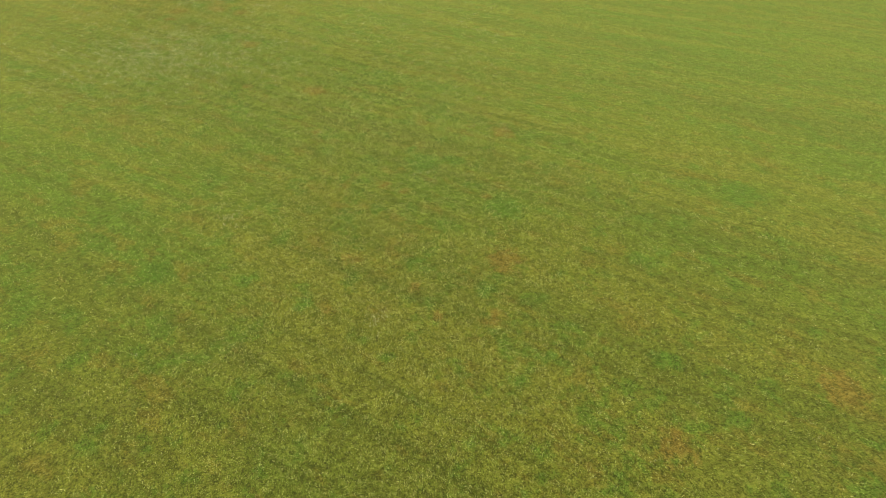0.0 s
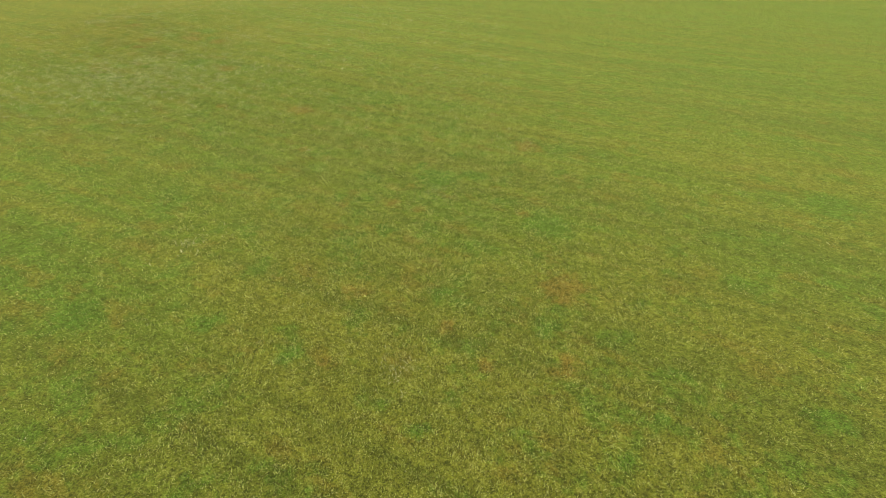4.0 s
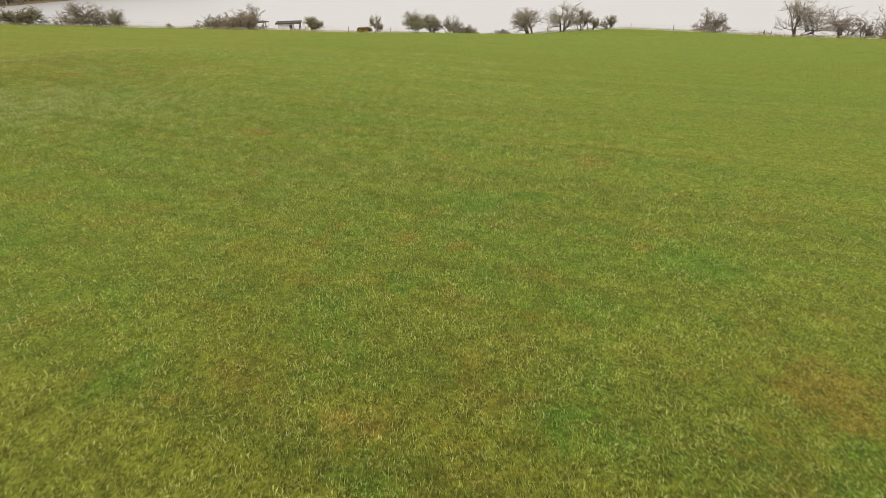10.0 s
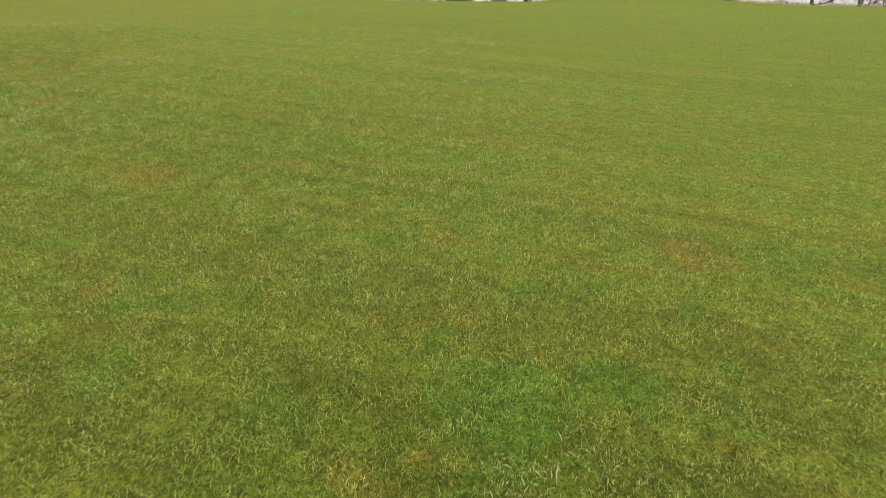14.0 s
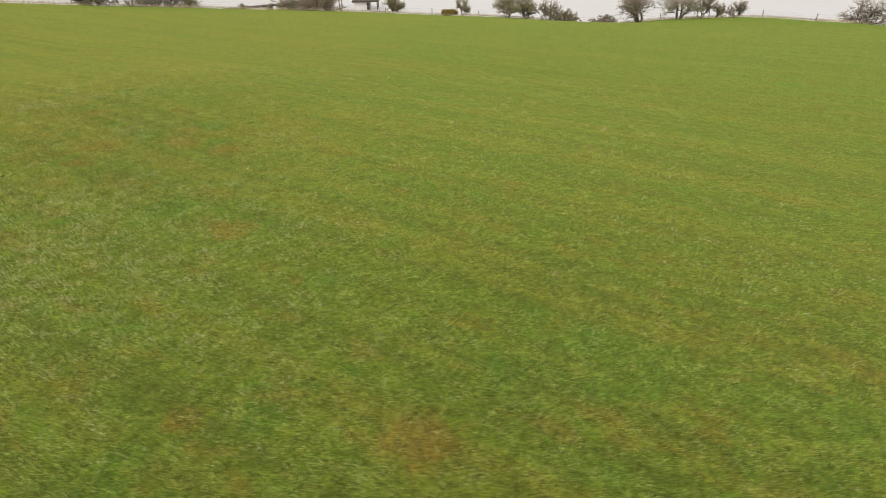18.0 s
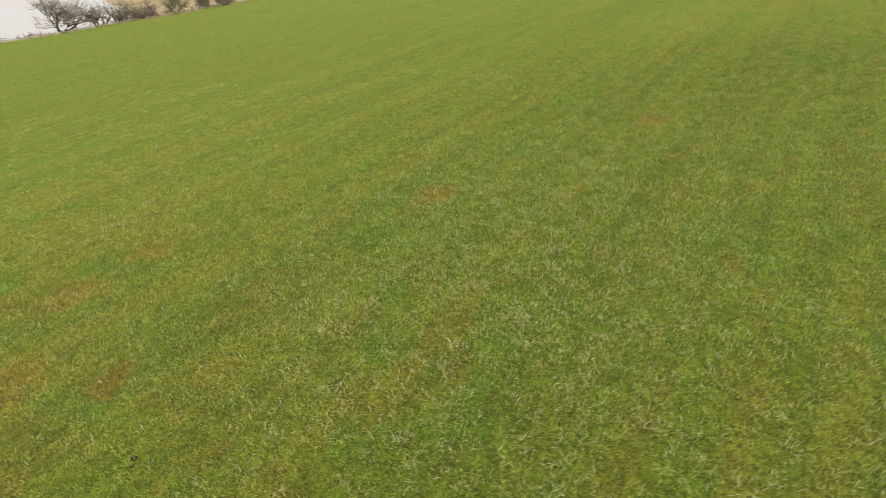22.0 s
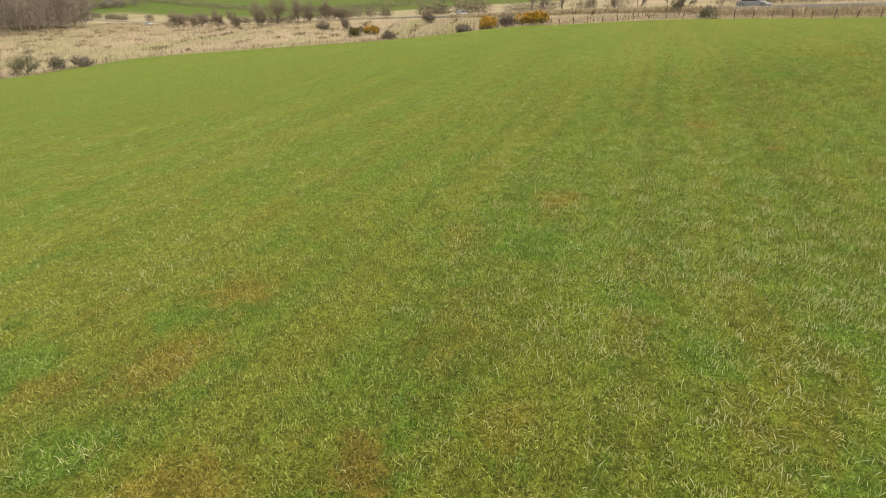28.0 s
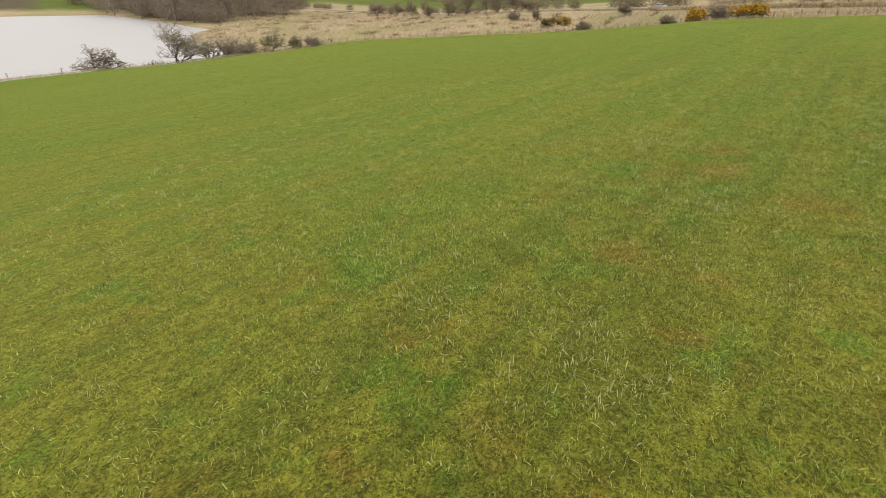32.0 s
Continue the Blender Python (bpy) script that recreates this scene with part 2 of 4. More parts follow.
GLASS_DARK = plain_material("car_glass", (0.030, 0.034, 0.036), (0.024, 0.026, 0.028), 1.0, 0.06, 0.0, 0.0, spec=0.6)
LENS = plain_material("headlight_glass", (0.75, 0.74, 0.70), (0.68, 0.67, 0.64), 4.0, 0.15, 0.0, 0.0, spec=0.6)
DUNG = plain_material("dried_dung", (0.030, 0.024, 0.016), (0.052, 0.042, 0.028), 30.0, 0.9, 0.01)
ROOF_SLATE = plain_material("roof_slate", (0.10, 0.10, 0.105), (0.14, 0.135, 0.13), 0.8, 0.8, 0.01)
RENDER_WHITE = plain_material("white_render", (0.74, 0.72, 0.68), (0.66, 0.64, 0.60), 0.5, 0.9, 0.005)


# ---- the lie of the land ----
# the field's rim, from the lake's fence round by the moor and the road
RIM_LINE = [(-150, 10), (-108, 62), (-72, 95), (-60, 105), (-40, 115.5), (-26, 120.5), (-12, 122.5), (6, 121), (20, 119.5), (38, 119), (54, 115.5),
            (69, 110.5), (81, 106.5), (96, 107.5), (109.5, 104), (121.5, 96), (130, 82), (133.5, 62), (131, 46.5), (122, 31), (98.3, 15), (77, 2.6), (70.6, -7),
            (65, -14), (59.2, -19.5), (52, -25.5), (46, -31), (30, -44), (-25, -82), (-120, -90), (-190, -40)]
LAKE_LINE = [(124, 140), (108, 126), (86, 120), (60, 126), (10, 131), (-40, 129), (-78, 114), (-130, 88), (-185, 92), (-196, 130), (-178, 168), (-152, 198),
             (-134, 236), (-95, 315), (-10, 382), (60, 407), (106, 398), (170, 388), (239, 358), (284, 326), (254, 276), (229, 238), (207, 209), (196, 192),
             (166, 180), (140, 160)]
ROAD_LINE = [(-10, -95), (20, -68), (54.9, -39), (61, -33.2), (69.5, -27.5), (78.3, -24), (87.5, -18.7), (104.3, -6.7), (124.8, 4), (141, 12.5), (175, 27), (222, 55), (261, 86), (331, 166), (375, 237),
             (430, 330)]
LAKE_Z = -16.0
# the field's height over x and y, in powers of 50 m: one row for each power of x
SLOPE = ((-0.271, -3.823, -1.323, 0.551, -0.109), (-1.004, 0.665, -0.124, -0.034), (0.24, -0.447, 0.175), (-0.544, 0.138), (0.085,))

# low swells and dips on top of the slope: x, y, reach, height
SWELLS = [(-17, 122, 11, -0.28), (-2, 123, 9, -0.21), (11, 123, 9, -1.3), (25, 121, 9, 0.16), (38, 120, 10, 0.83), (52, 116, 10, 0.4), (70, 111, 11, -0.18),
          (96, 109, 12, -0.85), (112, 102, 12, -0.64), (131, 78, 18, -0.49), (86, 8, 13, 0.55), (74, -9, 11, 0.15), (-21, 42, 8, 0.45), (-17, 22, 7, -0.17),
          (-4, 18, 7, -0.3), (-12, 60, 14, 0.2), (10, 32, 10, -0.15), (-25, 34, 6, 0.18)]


# lush green, worn reddish and bleached spots of the turf: x, y, radius
LUSH = [(0.5, 11.9, 0.71), (3.8, 9, 0.59), (0.7, 1.5, 0.24), (-1.4, -0.6, 0.22), (4.2, 1.3, 0.3), (8.3, 2.3, 0.39), (5.1, 2.1, 0.22), (13.1, 10.9,
    0.8), (-6.9, 4.1, 0.49), (1, 5.4, 0.32), (3.8, 8.9, 0.46), (-4.1, 4, 0.33), (-2.1, 3.2, 0.22), (3.4, 4.5, 0.33), (-0.8, 8.3, 0.32), (-0.2, 13, 0.27),
    (0.1, 12, 0.22), (1.8, 12.2, 0.39), (2.5, 10.3, 0.22), (-15.5, 21.2, 0.24), (-12.8, 20.8, 0.23), (12.7, 50, 0.8), (-14.2, 26, 0.71), (-15.6, 31.8,
    0.46), (-18.6, 32, 0.5), (-16.3, 25, 0.44), (-17.7, 22.9, 0.32), (-17.9, 24.7, 0.36), (-25.7, 36.2, 0.25), (-23.1, 38, 0.5), (-16.9, 33.7, 0.75)]
BARE = [(3.9, 6, 0.6), (8, -0.3, 0.46), (12.7, 1.8, 0.6), (-1.2, 3, 0.22), (1.2, 4.3, 0.22), (2, 3.3, 0.22), (3.7, 3.3, 0.29), (-1, 5.4, 0.32), (-0.7,
    10, 0.22), (0.1, 9.6, 0.22), (-0.2, 11.2, 0.22), (-2.1, 10.6, 0.22), (3.8, 15, 0.52), (3.2, 9.6, 0.22), (-2.3, 9.8, 0.22), (-4.7, 14.2, 0.25), (-19.3,
    30.5, 0.6), (-9.8, 18.8, 0.25), (-6.1, 18.9, 0.57), (-12, 24.9, 0.6), (-15, 31.1, 0.6), (-17, 31.6, 0.6), (-19.2, 28.8, 0.34), (-18.9, 28.8, 0.24),
    (-16.9, 31.5, 0.59), (-17.3, 32.9, 0.42), (-24.9, 36.9, 0.22), (-22.1, 34.2, 0.45), (-26.7, 36.7, 0.22), (-22.9, 33, 0.28), (-24.4, 33.6, 0.33)]
STRAW = [(-17.2, 22.1, 0.29), (-16.5, 23.5, 0.29), (-14.9, 22.2, 0.54), (-17.5, 20.1, 0.47), (-18.8, 21.2, 0.38), (-20, 22.1, 0.29), (-9.8, 21.5,
    0.56), (0.7, 24.8, 0.9), (-18.3, 24.1, 0.3), (-17.2, 22.4, 0.31), (-14.9, 21.4, 0.6), (-11.2, 22.9, 0.61), (-17.2, 26.3, 0.22), (-13.9, 33.2, 0.34),
    (-19, 25, 0.22), (-25.1, 35, 0.24), (-13.4, 33, 0.9), (-19.3, 32.1, 0.53), (-19.3, 33.3, 0.41), (-25.5, 34.3, 0.22), (-24.3, 36.7, 0.45), (-22.3,
    37.7, 0.46), (-24.6, 34.9, 0.22), (0.4, 2.9, 0.22), (-6, 7.2, 0.36), (0.6, 10.8, 0.22)]


def blotch(spots, x, y):
    out = np.zeros(np.shape(x))
    for px, py, r in spots:
        out = np.maximum(out, np.exp(-((x - px) ** 2 + (y - py) ** 2) / (1.25 * r) ** 2))
    return out


def lake_edge(x, y):
    """Longer, greener grass that fringes the field towards the lake."""
    return 0.62 * step(-11, -4, outside(RIM_LINE, x, y)[0]) * step(80, 100, y)


def step(lo, hi, v):
    s = np.clip((v - lo) / (hi - lo), 0.0, 1.0)
    return s * s * (3 - 2 * s)


def field_height(x, y):
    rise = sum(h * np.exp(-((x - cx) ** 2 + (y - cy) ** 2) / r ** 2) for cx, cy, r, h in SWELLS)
    x, y = np.clip(x, -115, 140) / 50, np.clip(y, -45, 130) / 50
    dip = 0.65 * step(10, 32, -50 * y) * step(20, 45, 50 * x)
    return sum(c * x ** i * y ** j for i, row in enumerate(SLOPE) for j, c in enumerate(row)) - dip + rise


def outside(line, x, y):
    """Distance past a closed line (negative within), and the nearest place on it."""
    x, y = np.asarray(x, float), np.asarray(y, float)
    best, px, py = np.full(x.shape, 1e9), np.zeros(x.shape), np.zeros(x.shape)
    inside = np.zeros(x.shape, bool)
    for (ax, ay), (bx, by) in zip(line, line[1:] + line[:1]):
        dx, dy = bx - ax, by - ay
        s = np.clip(((x - ax) * dx + (y - ay) * dy) / (dx * dx + dy * dy), 0, 1)
        qx, qy = ax + s * dx, ay + s * dy
        d = np.hypot(x - qx, y - qy)
        near = d < best
        best, px, py = np.where(near, d, best), np.where(near, qx, px), np.where(near, qy, py)
        if ay != by:
            inside ^= ((ay > y) != (by > y)) & (x < ax + (y - ay) * dx / dy)
    return np.where(inside, -best, best), px, py


def plain_height(x, y):
    """The moor and the banks past the field."""
    return np.interp(y, (-60, -38, -33, -27, -19, -7, 2, 13, 28, 50, 82, 93, 136, 190), (2.2, 1.1, 0.75, 0.2, -0.5, -1.3, -2.1, -3.2, -4.6, -6.3, -9.3, -10.7, -11.9, -13.0))


def ground_height(x, y):
    x, y = np.asarray(x, float), np.asarray(y, float)
    past, ex, ey = outside(RIM_LINE, x, y)
    lake, _, _ = outside(LAKE_LINE, x, y)
    r = np.hypot(x, y - 60)
    plain = plain_height(x, y) + 34 * step(330, 1500, r) * step(-0.9, 0.6, (x - 0.2 * y) / np.maximum(r, 1)) + 22 * step(480, 1300, r)
    bank = np.where(lake > 0, LAKE_Z + 0.25 + np.minimum(lake * 0.075 + np.maximum(lake - 100, 0) * 0.3, 40), LAKE_Z - np.minimum(-lake * 0.12, 3))
    rest = np.minimum(plain, np.where(lake > 0, bank, bank))
    moorside = step(28, 60, lake)
    lip = field_height(ex, ey) - (0.13 - 0.11 * moorside) * np.minimum(past, 8)
    low = lip + (rest - lip) * step(2.5, 9.0 + 5.0 * moorside, past)
    return np.where(past <= 0, field_height(x, y), low)


def height(x, y):
    return float(ground_height(np.array([x]), np.array([y]))[0])


def axis(lo, hi, fine, limit):
    run = list(np.arange(lo, hi + fine, fine))
    gap, v = fine, run[-1]
    while v < limit:
        gap *= 1.07
        v += gap
        run.append(v)
    gap, v = fine, run[0]
    while v > -limit:
        gap *= 1.07
        v -= gap
        run.insert(0, v)
    return np.array(run)


def mesh_of(name, verts, faces, mats, smooth=False):
    me = bpy.data.meshes.new(name)
    me.from_pydata(verts, [], faces)
    for m in mats:
        me.materials.append(m)
    if smooth:
        me.polygons.foreach_set("use_smooth", [True] * len(me.polygons))
    me.update()
    return me


def grid_sheet(name, xs, ys, zs, mats):
    nx, ny = len(xs), len(ys)
    gx, gy = np.meshgrid(xs, ys)
    verts = np.stack([gx.ravel(), gy.ravel(), zs.ravel()], 1)
    i, j = np.meshgrid(np.arange(nx - 1), np.arange(ny - 1))
    a = (j * nx + i).ravel()
    quads = np.stack([a, a + 1, a + nx + 1, a + nx], 1)
    return mesh_of(name, verts.tolist(), quads.tolist(), mats, True)


def finer(run, lo, hi, gap):
    return np.concatenate([run[run < lo], np.arange(lo, hi, gap), run[run >= hi]])


gx, gy = finer(axis(-130, 190, 2.0, 3200), -36, 16, 0.4), finer(axis(-60, 200, 2.0, 3200), -6, 48, 0.4)
mx, my = np.meshgrid(gx, gy)
mz = ground_height(mx, my)
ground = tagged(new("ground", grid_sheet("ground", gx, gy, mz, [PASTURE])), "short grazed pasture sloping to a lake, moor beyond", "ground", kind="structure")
rim_past = outside(RIM_LINE, mx, my)[0]
reach = np.hypot(mx, my - 60)
past_road = outside(ROAD_LINE + [(520, 460), (3400, 3400), (3400, -3400), (-60, -3400)], mx, my)[0]
far_shore = step(20, 34, outside(LAKE_LINE, mx, my)[0]) * step(330, 350, reach) * step(240, 280, my)
for key, values in (("moor", step(0.5, 4.0, rim_past)),
                    ("hill", np.maximum(step(-55, -85, past_road), far_shore)),
                    ("plough", far_shore * step(0, 14, 0.685 * (my - 35) - 0.729 * (mx + 30)) * step(28, 40, outside(LAKE_LINE, mx, my)[0])),
                    ("lush", np.maximum(blotch(LUSH, mx, my), lake_edge(mx, my))), ("bare", blotch(BARE, mx, my))):
    ground.data.attributes.new(key, "FLOAT", "POINT").data.foreach_set("value", values.ravel())

lake_mesh = mesh_of("lake", [(x, y, LAKE_Z) for x, y in ((-500, 60), (600, 60), (600, 700), (-500, 700))], [(0, 1, 2, 3)], [WATER])
lake = tagged(new("water", lake_mesh), "still pale lake mirroring a bright overcast sky", "lake", kind="structure")


# ---- helpers for things ----
def part(name, me, parent, label=""):
    ob = new(name, me)
    ob.parent = parent
    return tagged(ob, label) if label else ob


def thing(name, x, y, label, category, group="", z=None, turn=0, kind=""):
    ob = new(name)
    ob.empty_display_size = 0.3
    ob.matrix_world = pose(x, y, height(x, y) if z is None else z, 0, 0, turn)
    return tagged(ob, label, category, group, kind)


def fast_mesh(name, verts, tris, mat):
    """A mesh of triangles straight from arrays."""
    me = bpy.data.meshes.new(name)
    me.vertices.add(len(verts))
    me.vertices.foreach_set("co", np.ascontiguousarray(verts, np.float32).ravel())
    me.loops.add(len(tris) * 3)
    me.loops.foreach_set("vertex_index", np.ascontiguousarray(tris, np.int32).ravel())
    me.polygons.add(len(tris))
    me.polygons.foreach_set("loop_start", np.arange(0, len(tris) * 3, 3, dtype=np.int32))
    me.materials.append(mat)
    me.update(calc_edges=True)
    return me


class Soup:
    """Collects vertices and faces of one mesh."""

    def __init__(self):
        self.v, self.f = [], []

    def tube(self, pts, radii, sides):
        first = len(self.v)
        for k, (p, r) in enumerate(zip(pts, radii)):
            d = (pts[min(k + 1, len(pts) - 1)] - pts[max(k - 1, 0)]).normalized()
            a = d.orthogonal().normalized()
            b = d.cross(a)
            for s in range(sides):
                w = 2 * math.pi * s / sides
                self.v.append(p + a * (r * math.cos(w)) + b * (r * math.sin(w)))
        for k in range(len(pts) - 1):
            for s in range(sides):
                q, n = first + k * sides + s, first + k * sides + (s + 1) % sides
                self.f.append((q, n, n + sides, q + sides))

    def leaf(self, p, size, rng):
        d = Vector((rng.gauss(0, 1), rng.gauss(0, 1), rng.gauss(0, 1))).normalized()
        a = d.orthogonal().normalized()
        first = len(self.v)
        self.v += [p - a * size * 0.35, p + a * size * 0.35, p + d * size]
        self.f.append((first, first + 1, first + 2))

    def loft(self, rings, caps=True):
        """Skins a run of equal rings of points."""
        first, n = len(self.v), len(rings[0])
        for ring in rings:
            self.v += [Vector(p) for p in ring]
        for k in range(len(rings) - 1):
            for s in range(n):
                q, w = first + k * n + s, first + k * n + (s + 1) % n
                self.f.append((q, w, w + n, q + n))
        if caps:
            self.f.append(tuple(range(first + n - 1, first - 1, -1)))
            self.f.append(tuple(range(first + (len(rings) - 1) * n, first + len(rings) * n)))

    def box(self, x0, y0, z0, x1, y1, z1, chamfer=0.0):
        c = chamfer
        ring = [(x0 + c, y0), (x1 - c, y0), (x1, y0 + c), (x1, y1 - c), (x1 - c, y1), (x0 + c, y1), (x0, y1 - c), (x0, y0 + c)] if c else \
            [(x0, y0), (x1, y0), (x1, y1), (x0, y1)]
        self.loft([[(x, y, z) for x, y in ring] for z in (z0, z1)])

    def mesh(self, name, mat, smooth=False):
        return mesh_of(name, [tuple(v) for v in self.v], self.f, [mat], smooth)


def branch(rng, wood, twigs, tips, p, d, length, radius, level, top, wind, spread):
    """One limb that bends, tapers and forks, down to fine twigs."""
    n = 4 if level < 2 else (3 if level < top else 1)
    pts, radii = [p.copy()], [radius]
    for k in range(n):
        d = (d + Vector((rng.gauss(0, 0.36), rng.gauss(0, 0.36), rng.gauss(0.03, 0.24))) + wind * (0.08 + 0.02 * level)).normalized()
        p = p + d * (length / n)
        p.z = max(p.z, 0.05)
        pts.append(p.copy())
        radii.append(radius * (1 - 0.55 * (k + 1) / n))
        if level < top and (k > 0 or level > 0):
            for _ in range(2 if level == 0 or (k == n - 1 and level < 3) else 1):
                side = Vector((rng.gauss(0, 1), rng.gauss(0, 1), rng.gauss(0.25, 0.6))).normalized()
                nd = (d * (1 - spread) + side * spread).normalized()
                if level >= 1:
                    nd.z *= 0.7
                branch(rng, wood, twigs, tips, p.copy(), nd, length * rng.uniform(0.52, 0.80) * (0.7 if level + 1 == top else 1.0), radii[-1] * 0.72, level + 1, top, wind, spread)
    if level >= 1:
        radii = [max(r, (0.055, 0.029, 0.016, 0.011)[level - 1]) for r in radii]
    (wood if level < 2 else twigs).tube(pts, radii, 6 if level == 0 else (4 if level < 2 else 3))
    if level == top:
        tips += [pts[-1], pts[-2]]


def shrub(name, seed, x, y, tall, wide, label, stems=5, spread=0.5, wind=(0, 0, 0), buds=0, bud_size=0.125, bud=None, top=3, category="bush",
          group="field edge trees and bushes", first=0.42, splay=0.7, fat=0.055):
    """A bare shrub or small tree, tall and wide in metres: stems, twigs, opening buds."""
    rng = random.Random(seed)
    wood, twigs, tips = Soup(), Soup(), []
    for s in range(stems):
        w = 2 * math.pi * (s + rng.random() * 0.6) / stems
        lean = splay * rng.uniform(0.4, 1.0) if stems > 1 else splay * 0.25
        d = Vector((math.cos(w) * lean, math.sin(w) * lean, 1)).normalized()
        base = Vector((math.cos(w), math.sin(w), 0)) * (0.04 * tall if stems > 1 else 0) + Vector((0, 0, -0.15))
        branch(rng, wood, twigs, tips, base, d, tall * first * rng.uniform(0.8, 1.1), tall * 0.62 * fat / (1 + 0.25 * stems), 0, top, Vector(wind), spread)
    wide, tall = wide * 0.8, tall * 1.08
    kz = tall / max(v.z for v in twigs.v)
    run = sorted(v.x for v in twigs.v)
    kx = wide / (run[int(len(run) * 0.985)] - run[int(len(run) * 0.015)])
    mx_, my_ = (sum(v[a] for v in twigs.v) / len(twigs.v) for a in (0, 1))

    def settle(v):
        """To size, the crown over its foot, and long shoots drawn in to a domed outline."""
        up = min(max(v.z * kz / tall, 0), 1.1)
        x, y, z = (v.x - mx_ * 0.6 * up) * kx, (v.y - my_ * 0.6 * up) * kx, v.z * kz
        if z > 0.25 * tall:
            far = math.sqrt((x * x + y * y) / (0.58 * wide) ** 2 + ((z - 0.52 * tall) / (0.47 * tall)) ** 2)
            k = far ** -0.65 if far > 1 else 1.0
            x, y, z = x * k, y * k, 0.52 * tall + (z - 0.52 * tall) * k
        return Vector((x, y, z))

    wood.v, twigs.v, tips = [settle(v) for v in wood.v], [settle(v) for v in twigs.v], [settle(v) for v in tips]
    ob = thing(name, x, y, label, category, group)
    part("trunk", wood.mesh("trunk", BARK, True), ob)
    tagged(part("crown", twigs.mesh("crown", TWIG), ob, "crown of fine leafless twigs"), kind="stuff")
    if buds:
        leaves = Soup()
        for _ in range(int(buds * 2.2)):
            c = rng.choice(tips) + Vector((rng.gauss(0, 0.5), rng.gauss(0, 0.5), rng.gauss(0, 0.4))) * (tall * 0.07)
            c.z = max(c.z, 0.08)
            leaves.leaf(c, bud_size * rng.uniform(0.6, 1.5), rng)
        tagged(part("foliage", leaves.mesh("foliage", bud or BUD), ob, "sparse opening leaf buds"), kind="stuff")
    return ob


def gorse(seed, x, y, tall, wide, label, bloom=1.0, group="gorse and scrub"):
    """A rounded, uneven gorse bush: a spiny dark body set with yellow flowers."""
    rng = random.Random(seed)
    lobes = [(Vector((rng.uniform(-0.36, 0.36) * wide, rng.uniform(-0.22, 0.22) * wide, rng.uniform(0.25, 0.62) * tall)), rng.uniform(0.20, 0.36)) for _ in range(9)]
    stem, spine, bloomed = Soup(), Soup(), Soup()
    for c, r in lobes:
        stem.tube([Vector((c.x * 0.2, c.y * 0.2, -0.1)), Vector((c.x * 0.6, c.y * 0.6, c.z * 0.6)), c], [0.06, 0.045, 0.02], 5)
    for k in range(3600):
        c, r = rng.choice(lobes)
        d = Vector((rng.gauss(0, 1), rng.gauss(0, 1), rng.gauss(0.1, 1))).normalized()
        p = c + Vector((d.x * r * wide * 0.62, d.y * r * wide * 0.5, d.z * r * tall * 1.15)) * rng.uniform(0.55, 1.0)
        p.z = max(p.z, 0.05)
        lit = rng.random() < 0.62 * bloom * (1.0 if d.z > -0.1 else 0.35)
        (bloomed if lit else spine).leaf(p, 0.20 * rng.uniform(0.6, 1.5), rng)
    ob = thing("gorse_bush", x, y, label, "gorse", group)
    part("trunk", stem.mesh("trunk", BARK), ob)
    tagged(part("foliage", spine.mesh("foliage", GORSE_LEAF), ob, "dark green spiny foliage"), kind="stuff")
    if bloomed.v:
        tagged(part("bloom", bloomed.mesh("bloom", GORSE_FLOWER), ob, "dense bright yellow flowers"), kind="stuff")
    return ob


# ---- trees and bushes along the lake's fence, from the west ----
EAST = (0.14, -0.04, 0.0)
shrub("hawthorn_bush", 11, -69.8, 99.7, 2.9, 8, "low olive hawthorn bush coming into bud", 8, 0.55, buds=2600, splay=1.3)
shrub("hawthorn_tree", 12, -64.3, 106.6, 4.8, 9.6, "wide bare hawthorn with a tangled dome of twigs", 6, 0.5, (-0.25, 0, 0), buds=600, top=4, category="tree", splay=0.9)
shrub("hawthorn_bush", 13, -60.9, 110.4, 5.2, 7.5, "rounded hawthorn bush in early olive leaf", 7, 0.5, buds=1700, splay=1.0)
shrub("hawthorn_bush", 14, -52.0, 113.4, 1.2, 1.8, "small dark bush by the lake fence", 4, 0.5, buds=200)
shrub("hawthorn_bush", 15, -47.8, 115.4, 1.1, 1.5, "small dry bush by the lake fence", 4, 0.5)
shrub("willow_bush", 16, -45.6, 118.2, 3.8, 6.0, "grey bare willow bush with arching stems", 8, 0.45, buds=700, splay=1.0)
shrub("willow_bush", 17, -39.8, 120.3, 5.2, 10.5, "large brown willow bush dense with buds", 10, 0.45, buds=4200, bud=BROWN_BUD, splay=1.1, top=3)
shrub("hawthorn_bush", 18, -26.6, 123.6, 2.9, 4.6, "upright olive bush beside the lake fence", 7, 0.4, buds=1300, splay=0.6)
gorse(19, -15.6, 124.2, 1.2, 3.9, "low gorse bush with faded orange flowers", 0.35, "field edge trees and bushes")
shrub("hawthorn_bush", 20, -13.3, 125.0, 3.6, 3.4, "narrow bare thorn bush beside gorse", 5, 0.4, buds=700, splay=0.5)
shrub("hawthorn_bush", 21, -4.7, 122.8, 4.4, 6.4, "dense green-brown thorn bush in bud", 7, 0.45, buds=2400, splay=0.8)
shrub("hawthorn_bush", 22, -1.2, 122.9, 3.7, 5.2, "low spreading thorn bush in bud", 6, 0.5, buds=1500, splay=0.9)
shrub("hawthorn_bush", 23, 2.9, 122.9, 3.9, 5.0, "sparse bare thorn bush with upright stems", 6, 0.45, buds=500, splay=0.7)
shrub("hawthorn_bush", 24, 6.2, 123.4, 2.5, 5.6, "low olive bramble-like bush", 7, 0.5, buds=1300, splay=1.2)
